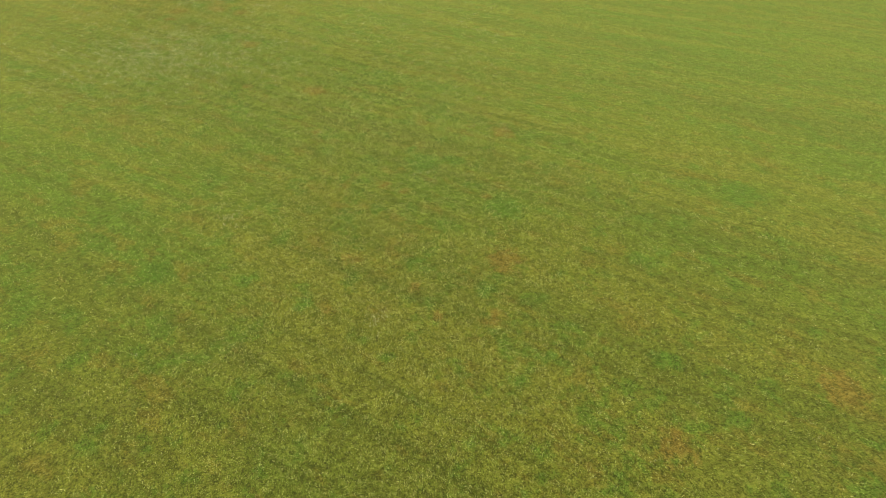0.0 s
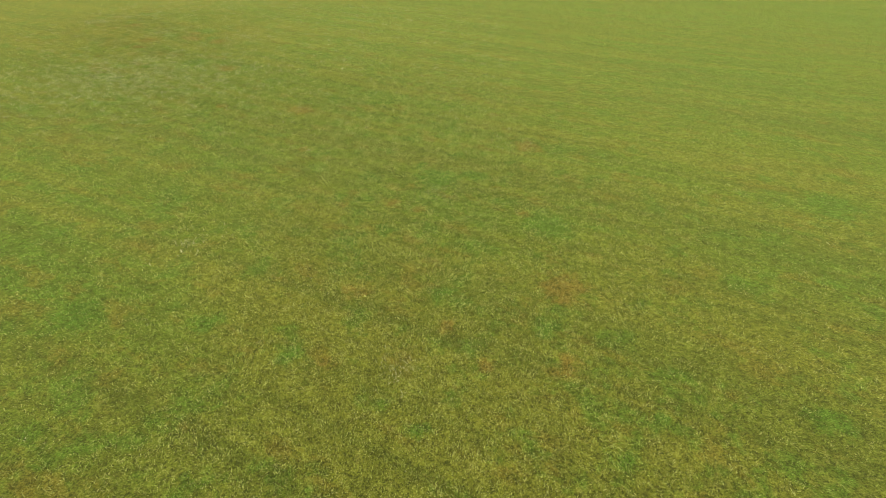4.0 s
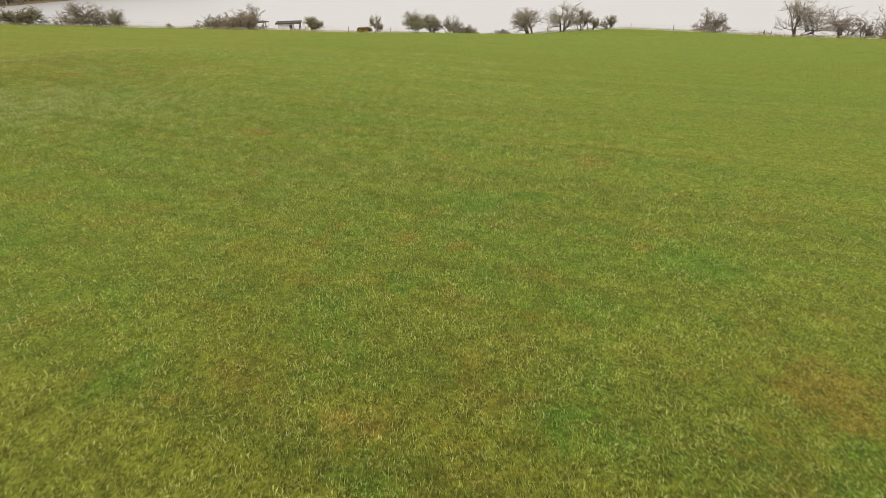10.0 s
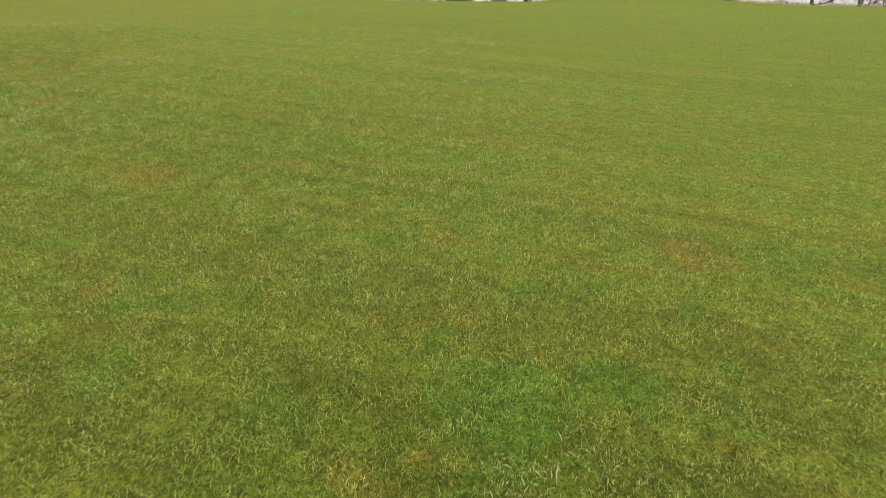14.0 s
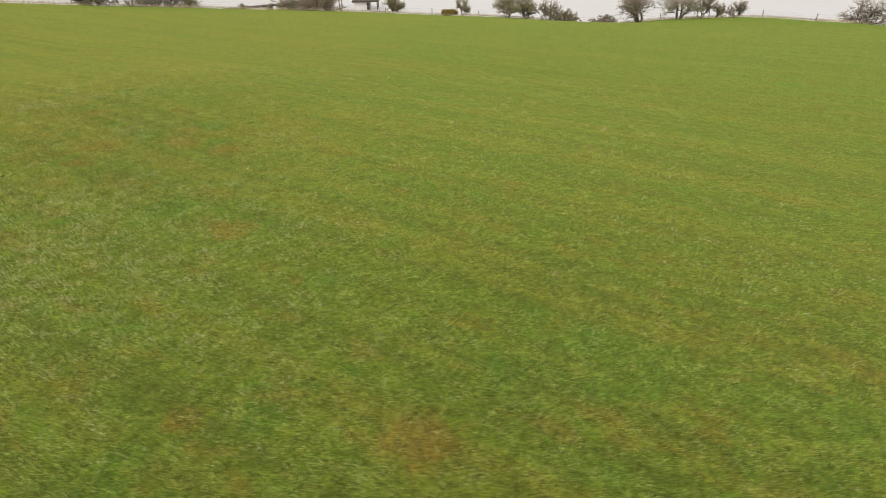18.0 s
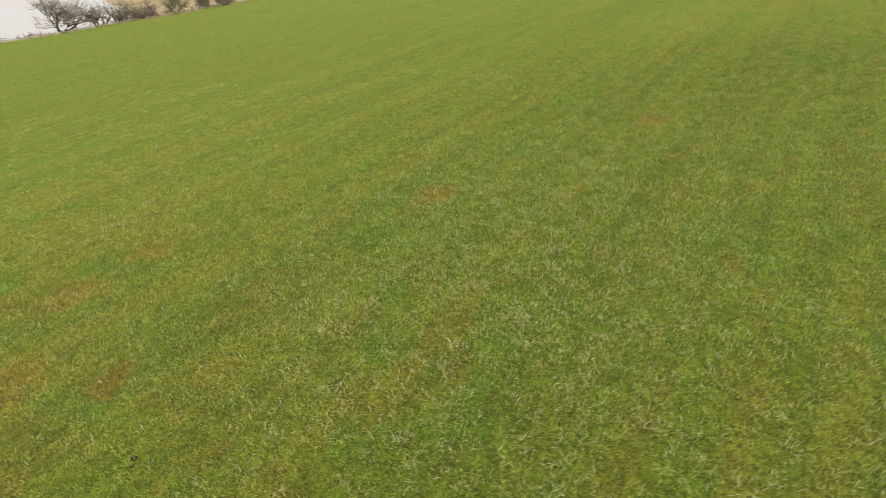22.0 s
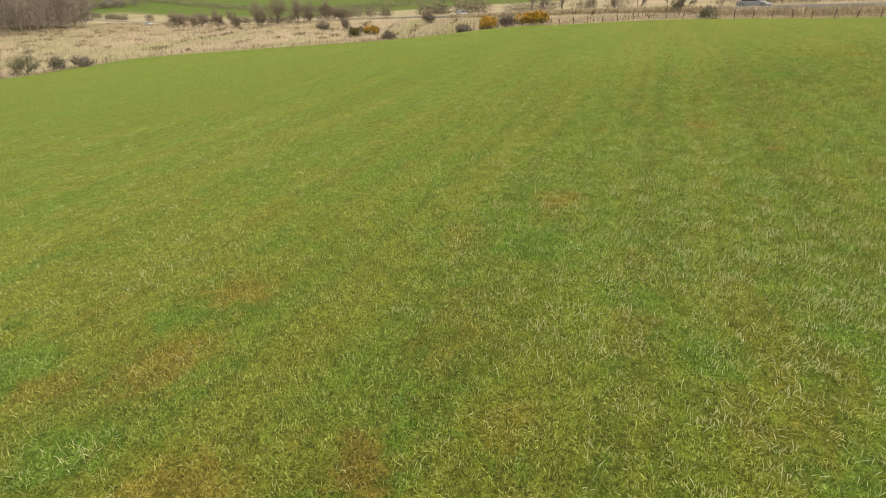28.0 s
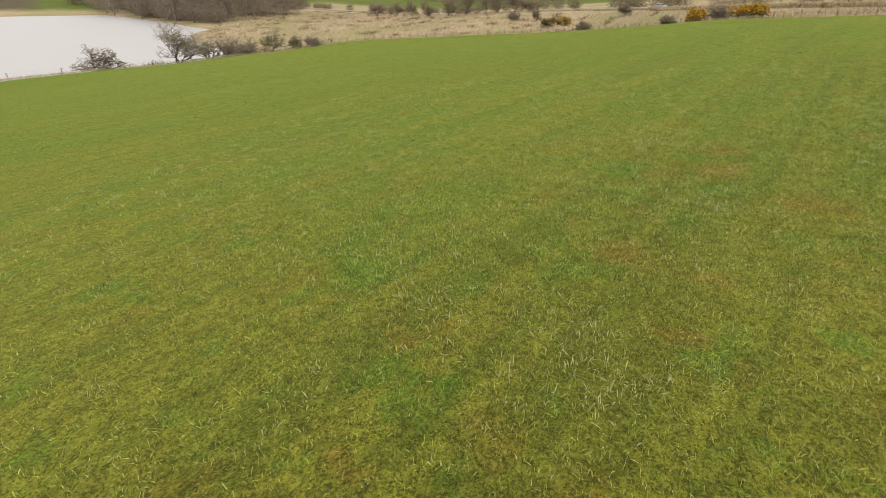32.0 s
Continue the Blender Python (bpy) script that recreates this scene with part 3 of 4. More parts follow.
shrub("hawthorn_bush", 25, 13.3, 123.2, 1.6, 6.4, "low dry scrub by the fence", 8, 0.4, splay=1.0)
shrub("hawthorn_tree", 26, 19.0, 120.7, 5.4, 8.4, "bare leaning hawthorn with open dark limbs", 4, 0.5, (-0.3, 0, 0), buds=500, top=4, category="tree", splay=0.9, fat=0.075)
shrub("hawthorn_tree", 27, 25.8, 120.7, 6.2, 8.8, "broad bare hawthorn with a rounded crown", 3, 0.52, buds=1500, top=4, category="tree", splay=0.55, fat=0.085)
shrub("hawthorn_bush", 28, 29.5, 120.6, 4.0, 5.4, "bare thorn bush beside the broad hawthorn", 4, 0.5, (0.4, 0, 0), buds=300, splay=0.8)
shrub("hawthorn_bush", 29, 32.0, 120.0, 2.6, 2.4, "narrow dark thorn bush", 4, 0.4, buds=300, splay=0.5)
shrub("hawthorn_bush", 30, 35.2, 119.8, 3.0, 3.6, "sparse thorn bush with pale twigs", 4, 0.5, (0.3, 0, 0), buds=200, splay=0.6)
shrub("hawthorn_tree", 31, 55.1, 118.4, 4.5, 6.6, "low wide windblown hawthorn bush, bare", 5, 0.55, (0.15, 0, -0.2), top=4, category="tree", splay=1.3, fat=0.06)
shrub("hawthorn_tree", 32, 70.8, 113.6, 8.0, 11.5, "tall bare windswept hawthorn with dense twigs", 5, 0.45, EAST, buds=700, top=4, category="tree", splay=0.6, fat=0.075)
shrub("hawthorn_tree", 33, 78.2, 112.0, 6.0, 8.2, "bare crooked hawthorn with open forked limbs", 4, 0.55, EAST, top=4, category="tree", splay=1.0, fat=0.085)
shrub("hawthorn_tree", 34, 80.9, 109.3, 3.2, 4.6, "small bare crooked hawthorn", 3, 0.55, EAST, top=4, category="tree", splay=0.9, fat=0.085)
shrub("hawthorn_tree", 35, 87.0, 113.0, 6.8, 9.4, "bare flat-topped spreading hawthorn", 2, 0.58, (0.25, 0, -0.1), buds=500, top=4, category="tree", splay=0.5, fat=0.08, bud=BROWN_BUD)
shrub("hawthorn_bush", 36, 92.5, 111.6, 4.0, 8.6, "dense brown domed bush at the field corner", 10, 0.45, buds=3600, bud=BROWN_BUD, splay=1.2)
shrub("hawthorn_bush", 37, 86.0, 108.6, 2.4, 5.0, "low brown scrub below the spreading hawthorn", 7, 0.45, buds=900, bud=BROWN_BUD, splay=1.2)
shrub("hawthorn_tree", 38, 103.4, 110.6, 6.4, 6.6, "bushy olive hawthorn at the moor's edge", 7, 0.42, buds=2600, category="tree", splay=0.6)
shrub("hawthorn_bush", 39, 110.0, 107.2, 3.2, 4.6, "olive scrub bush at the moor's edge", 6, 0.45, buds=1300, splay=0.9)
shrub("hawthorn_bush", 40, 114.2, 104.4, 2.8, 6.0, "low brown scrub bush at the moor's edge", 7, 0.45, buds=1300, bud=BROWN_BUD, splay=1.1)

# ---- gorse and scrub on the moor ----
gorse(51, 100.0, 10.2, 3.3, 8.6, "gorse bush in full yellow flower by the fence")
gorse(52, 89.0, 4.8, 2.9, 7.0, "wide gorse bush in full yellow flower by the fence", 0.95)
gorse(53, 85.9, 3.0, 3.2, 6.4, "tall gorse bush in yellow flower by the fence", 0.95)
gorse(54, 150.0, 38.6, 3.2, 7.0, "gorse bush half in flower on the moor", 0.75)
gorse(55, 147.0, 43.0, 3.2, 7.0, "gorse bush almost without flowers on the moor", 0.2)
for seed, x, y, tall, wide, words in (
        (61, 103.0, 16.0, 2.2, 4.6, "dark brown thorn bush beside the gorse"), (62, 95.4, 7.6, 3.0, 4.6, "grey bare thorn bush between gorse bushes"),
        (63, 127.6, 33.0, 2.8, 4.0, "dark rounded thorn bush on the moor"), (64, 141.0, 22.0, 3.3, 4.4, "dark thorn bush on the bleached moor"),
        (65, 174.8, 56.6, 3.2, 4.6, "low dark thorn bush on the moor"), (66, 170.8, 48.5, 4.2, 3.6, "dark narrow thorn bush on the moor"),
        (67, 65.2, -18.6, 2.0, 2.4, "olive thorn bush by the roadside fence")):
    shrub("thorn_bush", seed, x, y, tall, wide, words, 8, 0.45, buds=900, bud=BUD if "olive" in words else BROWN_BUD, splay=0.9, group="gorse and scrub")
shrub("holly_tree", 68, 77.6, -19.0, 2.8, 2.7, "small dark evergreen tree with a round head", 1, 0.5, buds=2600, bud=GORSE_LEAF, category="tree", group="gorse and scrub", first=0.5)
for seed, x, y, tall in ((71, 102.6, -11.8, 4.6), (72, 97.2, -15.4, 4.2), (73, 93.0, -18.6, 4.6), (74, 88.4, -22.6, 5.0), (75, 84.6, -24.8, 5.2), (76, 117.0, -5.5, 6.0),
                         (77, 121.4, -3.0, 6.4), (78, 112.0, -8.0, 5.8), (79, 74.4, -18.4, 3.8), (80, 80.0, -28.5, 4.6)):
    shrub("sapling", seed, x, y, tall, tall * 0.62, "slender bare sapling by the country road", 2, 0.38, buds=120, top=4, category="tree", group="roadside saplings", splay=0.3)
for seed, x, y, tall, wide in ((81, 256.9, 135.6, 8.0, 9), (82, 260.3, 126.3, 7.0, 8), (83, 253.1, 116.2, 8.5, 8), (84, 245.7, 106.2, 7.5, 9), (85, 239.5, 93.6, 11.0, 12),
                               (86, 235.9, 84.6, 12.0, 11), (87, 232.6, 75.6, 11.0, 9), (88, 224.0, 68.8, 9.0, 9), (89, 218.0, 60.5, 8.0, 8), (90, 208.0, 54.0, 5.0, 7)):
    shrub("willow_tree", seed, x, y, tall, wide, "brown bare willow on the moor", 6, 0.4, buds=2600, bud=BROWN_BUD, bud_size=0.19, category="tree", group="moor willows", splay=0.6)


# ---- fences ----
def along(line, gap, shift=0.0):
    """Places at even steps along a line, moved sideways to the left by shift."""
    out, rest = [], 0.0
    for (ax, ay), (bx, by) in zip(line, line[1:]):
        run = math.hypot(bx - ax, by - ay)
        ux, uy = (bx - ax) / run, (by - ay) / run
        s = rest
        while s < run:
            out.append((ax + ux * s - uy * shift, ay + uy * s + ux * shift))
            s += gap
        rest = s - run
    return out


def post_mesh(tall, r, seed):
    rng = random.Random(seed)
    body = Soup()
    ring = lambda z, k: [(math.cos(2 * math.pi * s / 7) * r * k, math.sin(2 * math.pi * s / 7) * r * k, z) for s in range(7)]
    body.loft([ring(-0.35, 1.05), ring(0.3, 1.0 + rng.uniform(-0.05, 0.05)), ring(tall - 0.06, 0.94), ring(tall, 0.78)])
    return body.mesh("post", POST_WOOD)


def fence(name, line, gap, label, shift, seed, tall=1.2):
    rng = random.Random(seed)
    places = along(line, gap, shift)
    kinds = [post_mesh(tall + d, 0.055 + 0.008 * k, seed + k) for k, d in enumerate((0.0, 0.1, -0.12))]
    x0, y0 = places[0]
    root = thing(name, x0, y0, label, "fence")
    base = root.matrix_world.translation
    tops = []
    for x, y in places:
        m = pose(x - base.x, y - base.y, height(x, y) - base.z, rng.gauss(0, 3.5), rng.gauss(0, 3.5), rng.uniform(0, 360))
        ob = part("post", rng.choice(kinds), root)
        ob.matrix_basis = m
        tops.append(m)
    for z in (0.35, 0.7, 1.05):
        strand = Soup()
        pts = [m @ Vector((0.05, 0, z)) for m in tops]
        strand.tube(pts, [0.006] * len(pts), 3)
        part("wire", strand.mesh("wire", WIRE), root, "thin rusty fence wire")


fence("lake_fence", RIM_LINE[1:14], 8.4, "weathered wooden stock fence with wire along the lake bank", 3.0, 5, 1.1)
fence("moor_fence", RIM_LINE[13:28], 2.5, "old wooden post and wire fence along the moor", 1.2, 9, 1.1)


# ---- jetty on the lake ----
def jetty():
    a, b = Vector((-66, 127.8, -14.0)), Vector((-42.5, 146.4, -14.0))
    root = tagged(new("jetty"), "long dark timber jetty standing in the lake", "jetty")
    root.matrix_world = pose(a.x, a.y, a.z, 0, 0, math.degrees(math.atan2(b.y - a.y, b.x - a.x)))
    run = (b - a).length
    beam = Soup()
    for y in (-0.7, 0.62):
        beam.box(0, y, -0.22, run, y + 0.08, -0.04, 0.01)
    part("beam", beam.mesh("beam", DECK_WOOD), root)
    plank = Soup()
    plank.box(-0.11, -0.9, -0.04, 0.11, 0.9, 0.02, 0.01)
    plank_mesh = plank.mesh("plank", DECK_WOOD)
    for k in range(int(run / 0.24)):
        ob = part("plank", plank_mesh, root)
        ob.matrix_basis = pose(0.12 + k * 0.24, 0, 0)
    leg = Soup()
    ring = lambda z: [(math.cos(k * math.pi / 4) * 0.1, math.sin(k * math.pi / 4) * 0.1, z) for k in range(8)]
    leg.loft([ring(-3.4), ring(-1.0), ring(0.25)])
    leg_mesh = leg.mesh("pile", POST_WOOD)
    for k in range(9):
        for y in (-0.8, 0.8):
            ob = part("pile", leg_mesh, root)
            ob.matrix_basis = pose(1.0 + k * (run - 2.0) / 8, y, 0)


def boathouse(x, y, turn):
    """A small flat-roofed hut that stands in the water at the jetty's end."""
    root = thing("boathouse", x, y, "small white boathouse with a flat dark roof on the lake", "hut", z=LAKE_Z - 0.35, turn=turn)
    walls = Soup()
    walls.box(-2.6, -1.6, -1.8, 1.0, 1.6, 1.95, 0.04)
    part("wall", walls.mesh("wall", RENDER_WHITE), root)
    door = Soup()
    door.box(0.2, -1.66, 0.1, 0.9, -1.585, 1.85, 0.02)
    part("door", door.mesh("door", DECK_WOOD), root, "dark plank door")
    roof = Soup()
    roof.loft([[(xx, -2.1, z), (xx, 2.1, z), (xx, 2.1, z + 0.3), (xx, -2.1, z + 0.3)] for xx, z in ((-3.1, 1.95), (3.0, 2.05))])
    part("roof", roof.mesh("roof", DECK_WOOD), root, "flat dark overhanging roof")
    for px, py in ((2.6, -1.7), (2.6, 1.7)):
        leg = Soup()
        leg.box(px - 0.1, py - 0.1, -2.0, px + 0.1, py + 0.1, 2.04, 0.02)
        part("pillar", leg.mesh("pillar", DECK_WOOD), root)


boathouse(-37.0, 145.2, 8)
jetty()


# ---- road, cars, house ----
def road():
    strip = Soup()
    mid = along(ROAD_LINE, 4.0)
    rows = []
    for k, (x, y) in enumerate(mid):
        ax, ay = mid[max(k - 1, 0)]
        bx, by = mid[min(k + 1, len(mid) - 1)]
        run = math.hypot(bx - ax, by - ay) or 1
        nx, ny = -(by - ay) / run, (bx - ax) / run
        z = max(height(x + nx * d, y + ny * d) for d in (-3, 0, 3)) + 0.05
        rows.append([(x + nx * d, y + ny * d, z - dz) for d, dz in ((-2.9, 0.5), (-2.6, 0.0), (0, -0.04), (2.6, 0.0), (2.9, 0.5))])
    for r in rows:
        strip.v += [Vector(p) for p in r]
    for k in range(len(rows) - 1):
        for s in range(4):
            q = k * 5 + s
            strip.f.append((q, q + 5, q + 6, q + 1))
    tagged(new("road", strip.mesh("road", ASPHALT, True)), "narrow grey asphalt country road", "road", kind="structure")


road()


def car(x, y, turn, paint, label, long=4.3, tall=1.5):
    root = thing("car", x, y, label, "car", "cars on the road", z=height(x, y) + 0.06, turn=turn)
    h = long / 2
    side = [(-h, 0.45), (-h + 0.05, 0.78), (-h + 0.35, 0.95), (-h * 0.62, tall - 0.06), (-h * 0.2, tall), (h * 0.15, tall - 0.04), (h * 0.52, 0.98), (h - 0.25, 0.80), (h, 0.6),
            (h - 0.02, 0.32), (-h + 0.04, 0.30)]
    body = Soup()
    rings = []
    for y0, k in ((-0.86, 0.93), (-0.80, 1.0), (0.80, 1.0), (0.86, 0.93)):
        rings.append([(px * (0.985 if k < 1 else 1), y0 * (0.80 if pz > 1.1 else 1.0), 0.3 + (pz - 0.3) * (0.985 if k < 1 else 1)) for px, pz in side])
    body.loft(rings)
    shell = part("body", body.mesh("body", paint), root)
    for s in (-1, 1):
        win = Soup()
        win.v += [Vector((px, s * py, pz)) for px, pz, py in ((-h * 0.66, 1.0, 0.845), (h * 0.44, 1.0, 0.845), (h * 0.12, tall - 0.1, 0.705), (-h * 0.5, tall - 0.1, 0.705))]
        win.f.append((0, 1, 2, 3) if s < 0 else (3, 2, 1, 0))
        part("side_window", win.mesh("side_window", GLASS_DARK), shell, "dark side glass")
    screen = Soup()
    screen.v += [Vector(p) for p in ((h * 0.535, -0.72, 1.0), (h * 0.535, 0.72, 1.0), (h * 0.17, 0.62, tall - 0.05), (h * 0.17, -0.62, tall - 0.05))]
    screen.f.append((0, 1, 2, 3))
    part("windscreen", screen.mesh("windscreen", GLASS_DARK), shell, "dark windscreen")
    for s in (-1, 1):
        lamp = Soup()
        lamp.box(h - 0.14, s * 0.62 - 0.16, 0.62, h + 0.01, s * 0.62 + 0.16, 0.76, 0.03)
        part("headlight", lamp.mesh("headlight", LENS), shell, "clear glass headlight")
    ring = lambda r, y0: [(math.cos(k * math.pi / 8) * r, y0, math.sin(k * math.pi / 8) * r) for k in range(16)]
    tyre, rim = Soup(), Soup()
    tyre.loft([ring(0.27, -0.11), ring(0.31, -0.10), ring(0.32, 0), ring(0.31, 0.10), ring(0.27, 0.11)])
    rim.loft([ring(0.20, -0.125), ring(0.20, 0.125)])
    tyre_mesh, rim_mesh = tyre.mesh("tyre", TYRE), rim.mesh("rim", RIM)
    for px in (-h * 0.62, h * 0.64):
        for s in (-1, 1):
            wheel = part("wheel", tyre_mesh, root, "black rubber tyre")
            wheel.matrix_basis = pose(px, s * 0.80, 0.32)
            part("rim", rim_mesh, wheel)
    return root


car(141, 12.7, 204, SILVER, "silver estate car driving along the country road")
car(69.5, -28.2, 212, GREY_PAINT, "mid-grey car driving past the field fence", 4.9, 1.65)
car(298, 167, 250, RENDER_WHITE, "white car parked on the far moor", 4.6, 1.6)


def house(x, y, turn):
    root = thing("farmhouse", x, y, "small white farmhouse with a slate roof on the hill", "house", z=height(x, y) - 1.0, turn=turn)
    walls = Soup()
    walls.box(-4.2, -2.6, -1, 4.2, 2.6, 3.4)
    part("wall", walls.mesh("wall", RENDER_WHITE), root)
    roof = Soup()
    roof.loft([[(xx, -2.9, 3.3), (xx, 0, 5.2), (xx, 2.9, 3.3), (xx, 0, 4.9)] for xx in (-4.4, 4.4)])
    part("roof", roof.mesh("roof", ROOF_SLATE), root)
    for px in (-2.8, 0, 2.8):
        pane = Soup()
        pane.box(px - 0.5, -2.66, 1.5, px + 0.5, -2.54, 2.7)
        part("window", pane.mesh("window", GLASS_DARK), root)


house(567, 315.6, 60)


# ---- far woods and hedges ----
def thicket(name, places, tall, wide, label, mat, seed, spikes=240, thick=0.12, category="trees"):
    """Many bare trees or hedge plants seen from afar: each a brush of limbs round its own trunk."""
    g = np.random.default_rng(seed)
    xs, ys = np.array([p[0] for p in places]), np.array([p[1] for p in places])
    zs = ground_height(xs, ys)
    n = len(places)
    hs = tall * g.uniform(0.65, 1.25, n)
    w = np.repeat(np.arange(n), spikes)
    m = len(w)
    # twigs start inside the crown and reach outward and up
    ang = g.uniform(0, 2 * np.pi, m)
    out = np.sqrt(g.uniform(0, 1, m)) * 0.5 * wide
    lift = g.uniform(0.12, 0.92, m)
    keep = np.sqrt(np.clip(1 - ((lift - 0.5) / 0.52) ** 2, 0.05, 1))
    root = np.stack([xs[w] + np.cos(ang) * out * keep, ys[w] + np.sin(ang) * out * keep, zs[w] + hs[w] * lift - 0.2], 1)
    way = np.stack([np.cos(ang) * 0.7 + g.normal(0, 0.5, m), np.sin(ang) * 0.7 + g.normal(0, 0.5, m), g.uniform(0.2, 1.4, m)], 1)
    way /= np.linalg.norm(way, axis=1)[:, None]
    tip = root + way * (tall * g.uniform(0.10, 0.24, m))[:, None]
    across = np.cross(way, g.normal(0, 1, (m, 3)))
    across = across / np.linalg.norm(across, axis=1)[:, None] * (thick * g.uniform(0.5, 1.3, m))[:, None]
    mid = (root + tip) / 2 + g.normal(0, 0.015, (m, 3)) * tall
    verts = np.stack([root, mid - across, mid + across, tip], 1).reshape(-1, 3)
    k = np.arange(m) * 4
    tris = np.concatenate([np.stack([k, k + 1, k + 2], 1), np.stack([k + 1, k + 3, k + 2], 1)])
    trunk = np.stack([np.stack([xs - 0.02 * hs, ys, zs - 0.4], 1), np.stack([xs + 0.02 * hs, ys, zs - 0.4], 1), np.stack([xs, ys, zs + hs * 0.85], 1)], 1).reshape(-1, 3)
    kt = len(verts) + np.arange(n) * 3
    tris = np.concatenate([tris, np.stack([kt, kt + 1, kt + 2], 1)])
    return tagged(new(name, fast_mesh(name, np.concatenate([verts, trunk]), tris, mat)), label, category, kind="stuff")


def broken(places, share, seed):
    """What is left of a row with gaps in it."""
    g = random.Random(seed)
    swing = [g.uniform(0, 6.3) for _ in range(3)]
    rated = [(sum(math.sin(k * f + a) for f, a in zip((0.11, 0.27, 0.61), swing)), k) for k in range(len(places))]
    return [places[k] for _, k in sorted(rated)[:int(len(places) * share)]]


def scatter(line, count, depth, seed):
    g = random.Random(seed)
    spots = along(line, 1.0)
    out = []
    for _ in range(count):
        x, y = g.choice(spots)
        out.append((x + g.uniform(-depth, depth), y + g.uniform(-depth, depth)))
    return out


thicket("shore_wood", scatter([(322, 340), (288, 280), (264, 240), (244, 210), (240, 198)], 260, 24, 1), 17, 9, "brown leafless wood along the far shore", WOOD_FAR, 1, 420, 0.075)
thicket("shore_scrub", scatter([(270, 282), (244, 240), (224, 208), (218, 198)], 90, 7, 2), 8, 7, "low grey-brown scrub below the far wood", WOOD_FAR, 2, 420, 0.06)
thicket("moor_wood", scatter([(268, 206), (286, 209), (345, 262), (395, 335)], 200, 15, 3), 18, 10, "dark leafless wood behind the moor", WOOD_FAR, 3, 420, 0.08)
thicket("west_wood", scatter([(-207, 144), (-186, 169), (-159, 201), (-141, 239), (-106, 312)], 330, 7, 4), 14, 10, "dark winter wood on the west shore", WOOD_FAR, 4, 150)
thicket("west_scrub", scatter([(-200, 140), (-182, 168), (-156, 199), (-138, 237), (-100, 313)], 260, 4, 10), 6, 6, "dark scrub at the west shore's waterline", WOOD_FAR, 10, 130)
thicket("farm_trees", scatter([(500, 308), (544, 296), (566, 286)], 44, 9, 9), 6, 7, "bare garden trees below the farmhouse", WOOD_FAR, 9)
thicket("field_trees", scatter([(322, 372), (345, 392)], 26, 12, 5), 15, 9, "bare trees beside a ploughed field", WOOD_FAR, 5)
thicket("road_hedge", broken(along(ROAD_LINE[9:], 1.3, -7.0), 0.55, 61), 3.6, 3.4, "bare brown hedge along the road", HEDGE_FAR, 6, 170, 0.09, "hedge")
thicket("road_hedge", broken(along(ROAD_LINE[1:10], 1.2, -8.5), 0.6, 62), 2.5, 3.0, "bare brown hedge behind the road", HEDGE_FAR, 7, 150, 0.055, "hedge")
thicket("hill_hedge", along([(330, -60), (420, 60), (520, 170), (640, 330)], 2.5), 5, 6, "dark hedge across the green hill", HEDGE_FAR, 8, 70, 0.2, "hedge")


# ---- droppings on the turf ----
def dropping(x, y, seed, wide):
    """A dark, flattened, lumpy dropping."""
    rng = random.Random(seed)
    lump = Soup()
    for _ in range(5):
        cx, cy, r = rng.gauss(0, 0.3) * wide, rng.gauss(0, 0.3) * wide, wide * rng.uniform(0.22, 0.4)
        ring = lambda z, k: [(cx + math.cos(w * math.pi / 5) * r * k * rng.uniform(0.85, 1.15), cy + math.sin(w * math.pi / 5) * r * k * rng.uniform(0.85, 1.15), z * 0.6) for w in range(10)]
        lump.loft([ring(-0.02, 0.9), ring(r * 0.35, 1.0), ring(r * 0.75, 0.75), ring(r * 0.95, 0.25)])
    ob = new("dropping", lump.mesh("dropping", DUNG, True))
    ob.matrix_world = pose(x, y, height(x, y) + 0.01)
    tagged(ob, "dark dried dropping lying in the short grass", "dropping", "droppings on the turf")


for x, y, seed, wide in ((-20.4, 27.4, 91, 0.075), (-20.5, 27.33, 92, 0.05), (-13.7, 40.0, 93, 0.06), (-13.1, 40.0, 94, 0.065), (47.8, 52.9, 95, 0.2)):
    dropping(x, y, seed, wide)


# ---- grass, reeds ----
def blades(name, xs, ys, tall, width, label, mat, seed, lean=0.9, category="grass", bend=0.5):
    """Grass blades: each a bent, tapering ribbon of its own."""
    g = np.random.default_rng(seed)
    n = len(xs)
    zs = ground_height(xs, ys)
    ang = g.uniform(0, 2 * np.pi, n)
    tilt = np.abs(g.normal(0, lean, n)).clip(0, 1.35)
    h = tall * g.uniform(0.55, 1.35, n)
    root = np.stack([xs, ys, zs - 0.01], 1)
    flat = np.stack([np.cos(ang), np.sin(ang), np.zeros(n)], 1)
    rise = flat * np.sin(tilt)[:, None] + np.array([0, 0, 1]) * np.cos(tilt)[:, None]
    tilt2 = (tilt + bend * g.uniform(0.2, 1.2, n)).clip(0, 1.55)
    rise2 = flat * np.sin(tilt2)[:, None] + np.array([0, 0, 1]) * np.cos(tilt2)[:, None]
    turn = ang + np.pi / 2 + g.normal(0, 0.5, n)
    w = np.stack([np.cos(turn), np.sin(turn), np.zeros(n)], 1) * (width * g.uniform(0.6, 1.3, n) / 2)[:, None]
    mid = root + rise * (h * 0.55)[:, None]
    tip = mid + rise2 * (h * 0.45)[:, None]
    verts = np.stack([root, mid - w, mid + w, tip], 1).reshape(-1, 3)
    k = np.arange(n) * 4
    tris = np.stack([np.stack([k, k + 2, k + 1], 1), np.stack([k + 1, k + 2, k + 3], 1)], 1).reshape(-1, 3)
    return tagged(new(name, fast_mesh(name, verts, tris, mat)), label, category, kind="stuff")


